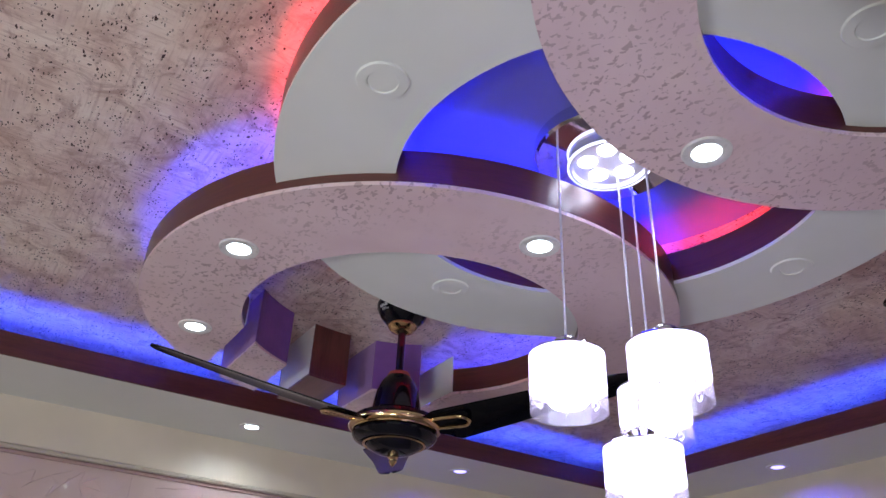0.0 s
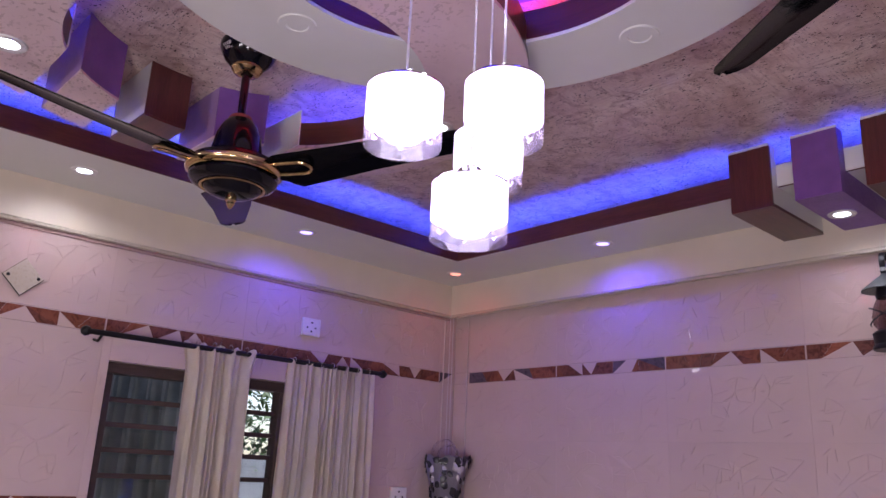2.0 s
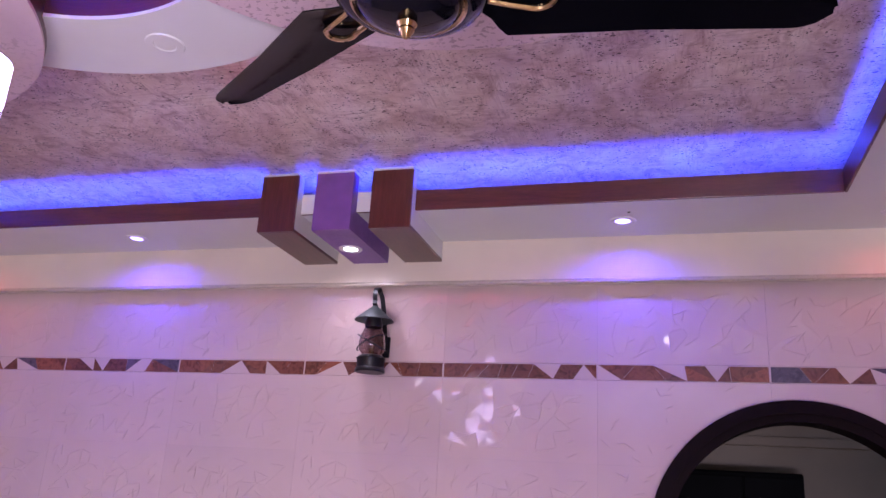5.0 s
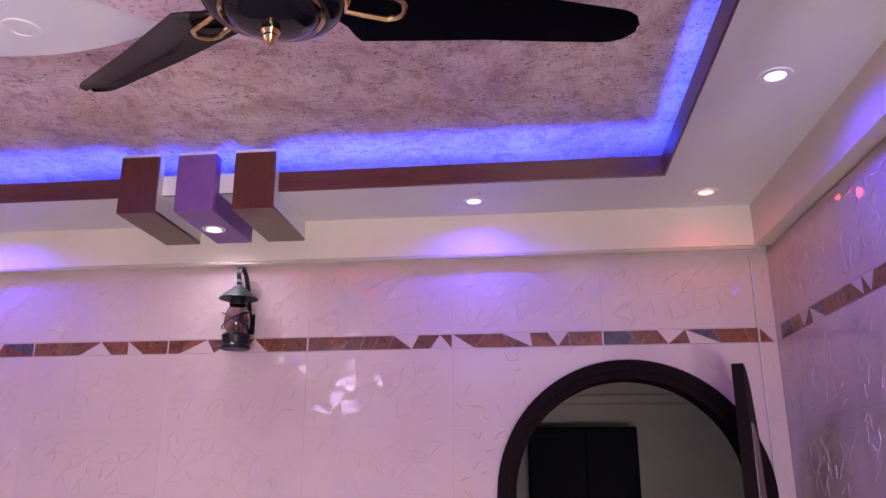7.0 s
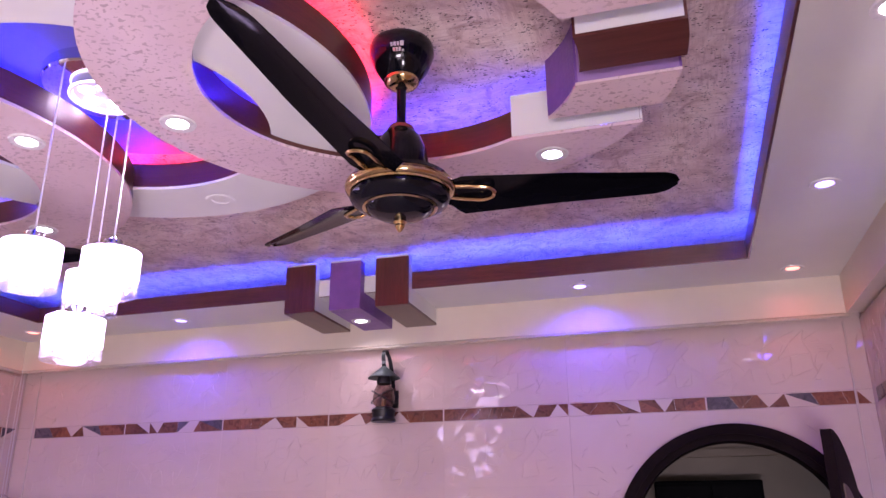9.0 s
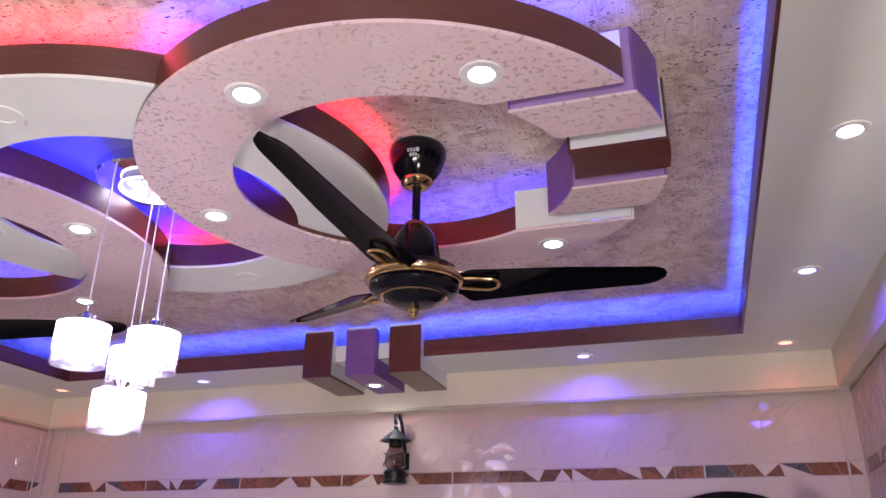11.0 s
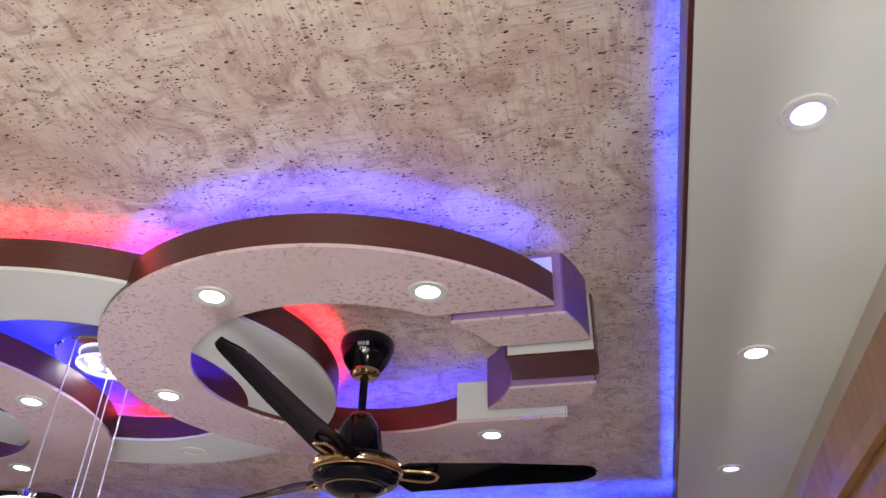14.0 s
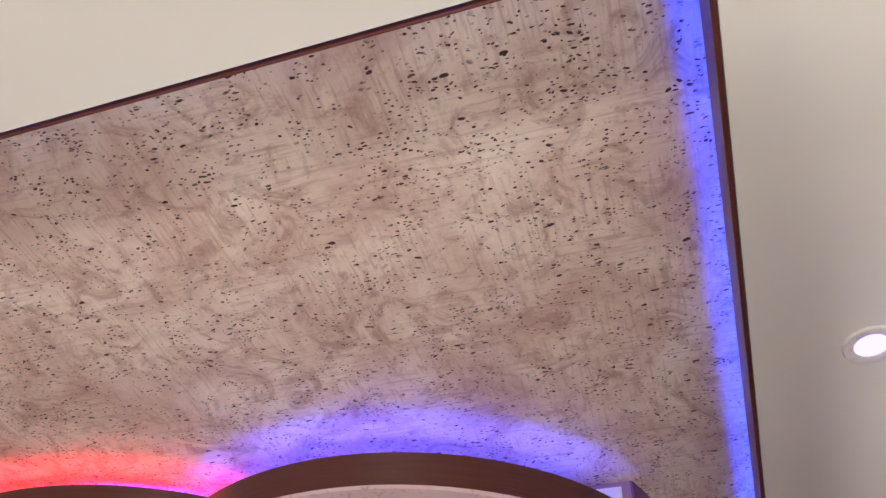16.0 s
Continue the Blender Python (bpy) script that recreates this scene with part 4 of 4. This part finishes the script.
bmesh.ops.solidify(bm, geom=bm.faces[:], thickness=0.002)
part("wrapper", bm, plain("grey_wrapping_paper", (0.36, 0.33, 0.37), 0.4), bas, "pale grey crumpled wrapper", True)
for k in range(130):
    f = rnd.uniform(0.1, 0.98)
    a = rnd.uniform(0, 6.28)
    r = (0.037 + 0.085 * f) * (1 + 0.10 * math.sin(5 * a + 3 * f))
    s = rnd.uniform(0.010, 0.022)
    bm = bmesh.new()
    bmesh.ops.create_icosphere(bm, subdivisions=1, radius=s)
    for v in bm.verts:
        v.co += Vector((rnd.uniform(-1, 1), rnd.uniform(-1, 1), rnd.uniform(-1, 1))) * s * 0.35
        v.co = Vector((v.co.x * 0.45, v.co.y, v.co.z * 1.2))
    p = part("petal", bm, M_INK if rnd.random() < 0.93 - 0.20 * f else M_PETAL, bas, "", True)
    p.matrix_local = pose(r * math.cos(a), r * math.sin(a), 0.34 * f, 0, 0, math.degrees(a))
for k in range(2):
    pts = [(0.10 * math.cos(a) * (0.8 if k else 1), 0.03 * k - 0.02, 0.34 + (0.09 - 0.03 * k) * math.sin(a)) for a in [radians(180 * i / 18) for i in range(19)]]
    part("handle", tube(pts, 0.006, 8), M_FILM, bas, "clear twisted film handle", True)
for s in (-1, 1):
    part("string", tube([(s * 0.035, -s * 0.045, 0.33), (s * 0.035, -s * 0.045, 1.125)], 0.0013, 6), M_CORD, bas, "thin white string", True)

# arched doorway, its open leaf and the room behind
def arch_band(ro, ri, y0, y1):
    bm = bmesh.new()
    pts_o = [(-ro, -AZ)] + [(-ro * math.cos(math.pi * i / 40), ro * math.sin(math.pi * i / 40)) for i in range(41)] + [(ro, -AZ)]
    pts_i = [(-ri, -AZ)] + [(-ri * math.cos(math.pi * i / 40), ri * math.sin(math.pi * i / 40)) for i in range(41)] + [(ri, -AZ)]
    rows = [[bm.verts.new((x, yy, z)) for x, z in pts] for pts, yy in ((pts_o, y0), (pts_i, y0), (pts_i, y1), (pts_o, y1))]
    for k in range(4):
        a, b = rows[k], rows[(k + 1) % 4]
        for n in range(len(pts_o) - 1):
            bm.faces.new((a[n], a[n + 1], b[n + 1], b[n]))
    bm.faces.new([r[0] for r in rows])
    bm.faces.new([r[-1] for r in rows])
    return bm


door = thing("door_1", "dark wooden arched doorway with an open leaf", "doorway", "", "structure", (AX, 0, AZ))
part("door_frame", arch_band(0.542, 0.502, -0.012, 0.010), M_DARKWOOD, door, "", True)
part("frame_lip", arch_band(0.5015, 0.466, -0.004, 0.14), M_DARKWOOD, door, "", True)
part("door_bead", arch_band(0.509, 0.496, -0.020, -0.0125), M_DARKWOOD, door, "", True)
leaf = thing("door_leaf", "dark wooden arched door leaf standing open", "door", "", "", (4.505, -0.03, 0.0), 251)
pts = [(0, 0.01), (0, AZ)] + [(u, AZ + math.sqrt(max(0, 0.46 ** 2 - (0.46 - u) ** 2))) for u in [0.46 * (1 - math.cos(math.pi * i / 36)) for i in range(1, 19)]] + [(0.46, 0.01)]
bm = prism(pts, -0.02, 0.02)
for v in bm.verts:
    v.co = Vector((v.co.x, v.co.z, v.co.y))
part("panel", bm, M_DARKWOOD, leaf)
# the raised panel on one face is a lighter brown than the other
for s in (-1, 1):
    inner = [(0.07, 0.2), (0.07, 1.30)] + [(0.07 + u, 1.30 + math.sqrt(max(0, 0.33 ** 2 - (0.33 - u) ** 2)) * 1.2) for u in [0.33 * (1 - math.cos(math.pi * i / 24)) for i in range(1, 13)]] + [(0.40, 0.2)]
    bm = prism(inner, 0.0205 if s > 0 else -0.026, 0.026 if s > 0 else -0.0205)
    for v in bm.verts:
        v.co = Vector((v.co.x, v.co.z, v.co.y))
    part("raised_panel", bm, M_DARKWOOD if s < 0 else wood("lighter_brown_wood", (0.10, 0.06, 0.05), (0.2, 0.13, 0.11), "z", 0.4, 0.1), leaf)

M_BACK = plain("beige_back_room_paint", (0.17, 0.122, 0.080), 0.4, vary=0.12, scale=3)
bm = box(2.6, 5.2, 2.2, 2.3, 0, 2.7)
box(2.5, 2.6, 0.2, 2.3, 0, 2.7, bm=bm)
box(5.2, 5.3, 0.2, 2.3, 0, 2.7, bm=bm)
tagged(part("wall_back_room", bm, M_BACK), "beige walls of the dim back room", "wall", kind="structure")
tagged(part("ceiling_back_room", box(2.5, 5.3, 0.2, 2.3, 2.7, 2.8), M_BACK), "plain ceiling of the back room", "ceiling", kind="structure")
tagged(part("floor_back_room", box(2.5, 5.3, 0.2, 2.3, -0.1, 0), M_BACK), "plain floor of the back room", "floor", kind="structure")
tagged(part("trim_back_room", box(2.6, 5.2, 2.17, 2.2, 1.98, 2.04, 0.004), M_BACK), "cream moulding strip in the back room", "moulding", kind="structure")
cab = thing("tall_cabinet", "black tall cabinet in the dim back room", "cabinet", "", "", (3.98, 2.0, 0))
part("body", box(-0.36, 0.325, -0.17, 0.16, 0.0, 1.808, 0.012), M_LACQUER, cab)
for s in (-1, 1):
    dr = part("door", box(min(s * 0.004, s * 0.35), max(s * 0.004, s * 0.318), -0.19, -0.172, 0.06, 1.78, 0.004), M_LACQUER, cab)
    part("handle", box(s * 0.03 - 0.006, s * 0.03 + 0.006, -0.205, -0.191, 0.95, 1.08, 0.003), M_CHROME, dr, "chrome handle")

# pine door leaf near the east wall
pine = thing("pine_door", "varnished pine arched door leaf with mouldings, standing open", "door", "", "", (4.33, -3.02, 0))


def arch_outline(a, spring, rise, foot, n=40):
    pts = [(-a, foot)]
    for i in range(n + 1):
        u = -math.cos(math.pi * i / n)
        pts.append((a * u, spring + rise * max(0.0, 1 - abs(u) ** 3.4) ** (1 / 3.4)))
    return pts + [(a, foot)]


def facing_west(bm):
    for v in bm.verts:
        v.co = Vector((v.co.z, v.co.x, v.co.y))
    return bm


part("slab", facing_west(prism(arch_outline(0.98, 1.75, 0.42, 0.0), 0.0, 0.035)), M_PINE, pine)
for inset, wd in ((0.09, 0.035), (0.17, 0.022)):
    o, i = arch_outline(0.98 - inset, 1.75, 0.42 - inset, 0.05), arch_outline(0.98 - inset - wd, 1.75, 0.42 - inset - wd, 0.05)
    bm = bmesh.new()
    rows = [[bm.verts.new((xx, y, z)) for y, z in pts] for pts, xx in ((o, -0.0005), (o, -0.012), (i, -0.016), (i, -0.0005))]
    for k in range(4):
        p, q = rows[k], rows[(k + 1) % 4]
        for m in range(len(o) - 1):
            bm.faces.new((p[m], p[m + 1], q[m + 1], q[m]))
    part("moulding", bm, M_PINE, pine, "", True)

# ---- outside the window ----
M_SHEET = plain("weathered_cement_sheet", (0.24, 0.25, 0.24), 0.8, vary=0.35, scale=5)
bm = bmesh.new()
n = 160
cols = []
for i in range(n + 1):
    y = -3.2 + 2.5 * i / n
    x = -1.35 + 0.028 * math.sin(2 * math.pi * (y / 0.105))
    cols.append((bm.verts.new((x, y, -0.2)), bm.verts.new((x, y, 2.6))))
for a, b in zip(cols, cols[1:]):
    bm.faces.new((a[0], b[0], b[1], a[1]))
bmesh.ops.solidify(bm, geom=bm.faces[:], thickness=0.006)
tagged(part("corrugated_fence", bm, M_SHEET, None, "", True), "weathered grey corrugated sheet fence outside", "fence")
tagged(part("ground", box(-40, -0.21, -40, 40, -0.3, -0.2), plain("yard_earth", (0.25, 0.2, 0.15), 0.9, vary=0.3)), "bare earth yard outside the window", "ground", kind="structure")
tagged(part("roof_eave", box(-1.0, -0.2, -3.2, 0.6, 2.05, 2.11), M_IRON), "dark sheet eave above the window", "eave", kind="structure")
tagged(part("yard_wall", box(-4.6, -4.4, -3, 6, -0.2, 1.62, 0.02), plain("whitewashed_wall", (0.75, 0.73, 0.68), 0.8, vary=0.15)), "whitewashed low yard wall outside", "wall", kind="structure")
bm = bmesh.new()
rnd = random.Random(11)
for k in range(6500):
    c = Vector((rnd.gauss(-5.2, 0.5), rnd.uniform(-1.5, 4.5), 0))
    c.z = 1.4 + 2.6 * rnd.random() * (0.75 + 0.25 * math.sin(2.1 * c.y))
    s = rnd.uniform(0.05, 0.13)
    d = Vector((rnd.uniform(-1, 1), rnd.uniform(-1, 1), rnd.uniform(-0.6, 0.6))).normalized()
    e = d.cross(Vector((0.3, 0.2, 1))).normalized() * s * 0.35
    vs = [bm.verts.new(c + q) for q in (-d * s * 0.6, e, d * s, -e)]
    bm.faces.new(vs)
M_LEAF, nt, b = material("green_leaf")
gi = nt.nodes.new("ShaderNodeNewGeometry")
nt.links.new(ramp(nt, gi.outputs["Random Per Island"], [(0.0, (0.02, 0.06, 0.015)), (1.0, (0.10, 0.22, 0.04))]), b.inputs["Base Color"])
b.inputs["Roughness"].default_value = 0.5
tagged(part("hedge", bm, M_LEAF), "green leafy shrubs beyond the yard wall", "shrub", kind="stuff")

# ---- wall tiles and mosaic borders ----
TW, TH = 0.634, 0.321
ROWS_Z = [0.051, 0.372, 0.693, 1.014, 1.400, 1.7215, 2.107]
BAND_Z = [1.336, 2.043]
BAND_H = 0.0635
tile_cache = {}


def chip(bm, cx, cz, a, ln, w, h, face=-0.0095):
    """A small pressed ridge on a tile's face."""
    dx, dz = math.cos(a) * ln / 2, math.sin(a) * ln / 2
    if not (0.004 < cx - abs(dx) and cx + abs(dx) < w - 0.004 and 0.004 < cz - abs(dz) and cz + abs(dz) < h - 0.004):
        return
    nx_, nz_ = -math.sin(a) * 0.0022, math.cos(a) * 0.0022
    e0, e1 = bm.verts.new((cx - dx, face - 0.001, cz - dz)), bm.verts.new((cx + dx, face - 0.001, cz + dz))
    t0, t1 = bm.verts.new((cx - dx * 0.8, face - 0.0036, cz - dz * 0.8)), bm.verts.new((cx + dx * 0.8, face - 0.0036, cz + dz * 0.8))
    s0, s1 = bm.verts.new((cx + nx_, face - 0.0005, cz + nz_)), bm.verts.new((cx - nx_, face - 0.0005, cz - nz_))
    for tri in ((e0, s1, t0), (t0, s1, t1), (t1, s1, e1), (e0, t0, s0), (t0, t1, s0), (t1, e1, s0)):
        bm.faces.new(tri)


def tile_mesh(w, h, seed, cut=None):
    """A glazed tile whose face is pressed into shallow random facets. Local x along the wall, y out of it (minus), z up."""
    rnd = random.Random(seed)
    bm = bmesh.new()
    nx, nz = max(2, round(w / 0.058)), max(2, round(h / 0.058))
    g = 0.0003
    back, face = 0.0, -0.0095
    grid = []
    for i in range(nx + 1):
        col = []
        for k in range(nz + 1):
            x, z = g + (w - 2 * g) * i / nx, g + (h - 2 * g) * k / nz
            lift = 0.0
            if 0 < i < nx and 0 < k < nz:
                x += rnd.uniform(-0.36, 0.36) * w / nx
                z += rnd.uniform(-0.36, 0.36) * h / nz
                lift = rnd.choice((0, 0, 0, 0.0008, 0.0016, 0.0028))
            col.append(bm.verts.new((x, face - lift, z)))
        grid.append(col)
    for i in range(nx):
        for k in range(nz):
            a, b_, c, d = grid[i][k], grid[i + 1][k], grid[i + 1][k + 1], grid[i][k + 1]
            for tri in (((a, b_, c), (a, c, d)) if rnd.random() < 0.5 else ((a, b_, d), (b_, c, d))):
                bm.faces.new(tri)
    rim = [grid[i][0] for i in range(nx + 1)] + [grid[nx][k] for k in range(1, nz + 1)] + [grid[i][nz] for i in range(nx - 1, -1, -1)] + [grid[0][k] for k in range(nz - 1, 0, -1)]
    low = [bm.verts.new((v.co.x, back, v.co.z)) for v in rim]
    for i in range(len(rim)):
        j = (i + 1) % len(rim)
        bm.faces.new((rim[i], low[i], low[j], rim[j]))
    edges = [(grid[i][k], grid[i + di][k + dk]) for i in range(1, nx) for k in range(1, nz) for di, dk in ((1, 0), (0, 1), (1, 1)) if i + di < nx and k + dk < nz]
    for va, vb in rnd.sample(edges, len(edges) // 3):
        a, c = va.co.copy(), vb.co.copy()
        s = Vector((a.z - c.z, 0, c.x - a.x)).normalized() * 0.0014
        up = Vector((0, -0.0017, 0))
        q = [bm.verts.new(p) for p in (a - s, a + s, c + s, c - s, a * 0.85 + c * 0.15 + up, c * 0.85 + a * 0.15 + up)]
        for f in ((0, 4, 5, 3), (1, 2, 5, 4), (0, 1, 4), (2, 3, 5)):
            bm.faces.new([q[n] for n in f])
    for _ in range(int(w * h * 60)):
        cx, cz, a, ln = rnd.uniform(0.03, max(0.031, w - 0.03)), rnd.uniform(0.02, h - 0.02), rnd.choice((0.2, -0.25, 0.9, 1.4, -1.1)) + rnd.uniform(-0.3, 0.3), rnd.uniform(0.02, 0.06)
        chip(bm, cx, cz, a, ln, w, h)
    me = bpy.data.meshes.new("wall_tile")
    bm.to_mesh(me)
    bm.free()
    me.materials.append(M_TILE)
    return me


def border_mesh(w, h):
    me = bpy.data.meshes.new("border_tile")
    bm = box(0.0003, w - 0.0003, -0.0095, 0, 0.0003, h - 0.0003)
    bm.to_mesh(me)
    bm.free()
    me.materials.append(M_TILE)
    return me


def strip_tile(x0, x1, z0, z1, floor_at):
    """A tile cut to the doorway's curve, in upright strips."""
    bm = bmesh.new()
    n = 16
    rnd = random.Random(int(x0 * 100) + int(z0 * 1000))
    lifts = [(0.0, 0.0)] * (n + 1)
    xs = [x0 + 0.0003 + (x1 - x0 - 0.0006) * i / n for i in range(n + 1)]
    for q, (a, b_) in enumerate(zip(xs, xs[1:])):
        za, zb = max(z0 + 0.0003, floor_at(a)), max(z0 + 0.0003, floor_at(b_))
        if za >= z1 and zb >= z1:
            continue
        za, zb = min(za, z1 - 0.002), min(zb, z1 - 0.002)
        f = [bm.verts.new((a - x0, -0.0095 - lifts[q][0], za - z0)), bm.verts.new((b_ - x0, -0.0095 - lifts[q + 1][0], zb - z0)), bm.verts.new((b_ - x0, -0.0095 - lifts[q + 1][1], z1 - z0 - 0.0003)), bm.verts.new((a - x0, -0.0095 - lifts[q][1], z1 - z0 - 0.0003))]
        r = [bm.verts.new((v.co.x, 0, v.co.z)) for v in f]
        bm.faces.new(f)
        for i in range(4):
            bm.faces.new((f[i], r[i], r[(i + 1) % 4], f[(i + 1) % 4]))
    for _ in range(22):
        cx, cz = rnd.uniform(0.02, x1 - x0 - 0.02), rnd.uniform(0.02, max(0.021, z1 - z0 - 0.02))
        if z1 - z0 > 0.1 and floor_at(x0 + cx) < z0 + cz - 0.05:
            chip(bm, cx, cz, rnd.uniform(-1.5, 1.5), rnd.uniform(0.02, 0.06), x1 - x0, z1 - z0)
    me = bpy.data.meshes.new("wall_tile")
    bm.to_mesh(me)
    bm.free()
    me.materials.append(M_TILE)
    return me


def piece_meshes(seed):
    """The glass pieces of one border tile: slanted cells side by side, some split into triangles, a few left cream."""
    rnd = random.Random(seed)
    h, e = BAND_H - 0.004, 0.0007
    cuts, x = [(0.003, 0.003)], 0.0
    while x < TW - 0.15:
        x += rnd.uniform(0.055, 0.125)
        d = rnd.uniform(-0.028, 0.028)
        cuts.append((x - d, x + d))
    cuts.append((TW - 0.003, TW - 0.003))
    cells = []
    for (l0, h0), (l1, h1) in zip(cuts, cuts[1:]):
        quad = [(l0 + e, 0.002), (l1 - e, 0.002), (h1 - e, h), (h0 + e, h)]
        if rnd.random() < 0.65:
            tris = [[quad[0], quad[1], quad[3]], [quad[1], quad[2], quad[3]]] if rnd.random() < 0.5 else [[quad[0], quad[1], quad[2]], [quad[0], quad[2], quad[3]]]
            if rnd.random() < 0.65:
                tris.pop(rnd.randrange(2))
            cells += tris
        else:
            cells.append(quad)
    made = []
    for pts in cells:
        bm = bmesh.new()
        tilt = [rnd.uniform(0.0005, 0.0022) for _ in pts]
        f = [bm.verts.new((px, -0.0098 - t, pz)) for (px, pz), t in zip(pts, tilt)]
        r = [bm.verts.new((px, -0.006, pz)) for px, pz in pts]
        bm.faces.new(f)
        for i in range(len(pts)):
            bm.faces.new((f[i], r[i], r[(i + 1) % len(pts)], f[(i + 1) % len(pts)]))
        me = bpy.data.meshes.new("mosaic_piece")
        bm.to_mesh(me)
        bm.free()
        me.materials.append(rnd.choice((M_RUST, M_RUST, M_UMBER, M_UMBER, M_UMBER, M_SLATE)))
        made.append(me)
    return made


PATTERNS = [piece_meshes(s) for s in (21, 22, 23, 24, 25, 26)]


def face_with_tiles(wall, place, joint, a0, a1, north=False):
    """Lays tiles and borders over one wall. place(u, z): pose of a tile whose lower corner is u along the wall."""
    k0 = math.floor((a0 - joint) / TW)
    count = 0
    k = k0
    while joint + k * TW < a1 - 0.01:
        u0, u1 = max(a0, joint + k * TW), min(a1, joint + (k + 1) * TW)
        k += 1
        if u1 - u0 < 0.01:
            continue
        for r, z in enumerate(ROWS_Z + [None] * len(BAND_Z)):
            band = z is None
            zz = BAND_Z[r - len(ROWS_Z)] if band else z
            hh = BAND_H if band else TH
            if wall is wall_west and u0 < WY1 - 0.002 and u1 > WY0 + 0.002 and zz < WZ1 - 0.002 and zz + hh > WZ0 + 0.002:
                # round the window: keep only what stands clear of it
                cuts = [(u0, min(u1, WY0), zz, zz + hh), (max(u0, WY1), u1, zz, zz + hh), (max(u0, WY0), min(u1, WY1), max(zz, WZ1), zz + hh), (max(u0, WY0), min(u1, WY1), zz, min(zz + hh, WZ0))]
            elif wall is wall_east and u0 < 4.86 and u1 > 3.98 and zz < 2.05:
                cuts = [(u0, min(u1, 3.98), zz, zz + hh), (max(u0, 4.86), u1, zz, zz + hh), (max(u0, 3.98), min(u1, 4.86), max(zz, 2.05), zz + hh)]
            else:
                cuts = [(u0, u1, zz, zz + hh)]
            for c0, c1, z0, z1 in cuts:
                if c1 - c0 < 0.012 or z1 - z0 < 0.012:
                    continue
                count += 1
                if north and c0 < AX + AR and c1 > AX - AR and z0 < AZ + AR:
                    lim = lambda x: (AZ + math.sqrt(max(0, 0.515 ** 2 - (x - AX) ** 2))) if abs(x - AX) < 0.515 else -1.0
                    me = strip_tile(c0, c1, z0, z1, lim)
                    if not me.polygons:
                        continue
                else:
                    key = (round(c1 - c0, 3), round(z1 - z0, 3), count % 6)
                    if key not in tile_cache:
                        tile_cache[key] = tile_mesh(c1 - c0, z1 - z0, 100 + len(tile_cache)) if not band else border_mesh(c1 - c0, z1 - z0)
                    me = tile_cache[key]
                t = new("border_tile" if band else "wall_tile", me)
                t.parent = wall
                t.matrix_world = place(c0, z0)
                if band and c0 == u0 and c1 == u1:
                    pat = PATTERNS[(k * 5 + r) % 6]
                    for pm in pat:
                        xs = [v.co.x for v in pm.vertices]
                        if max(xs) > c1 - c0 or (north and zz < AZ + AR and c0 + max(xs) > AX - 0.545 and c0 + min(xs) < AX + 0.545):
                            continue
                        p = new("mosaic_piece", pm)
                        p.parent = t


face_with_tiles(wall_north, lambda u, z: pose(u, 0.0295, z), 0.145, 0.022, 4.658, True)
face_with_tiles(wall_west, lambda u, z: pose(0.0105, u, z, 0, 0, 90), -0.10, -7.68, 0.018)
face_with_tiles(wall_east, lambda u, z: pose(4.6595, -u, z, 0, 0, -90), 0.05, -0.016, 7.68)
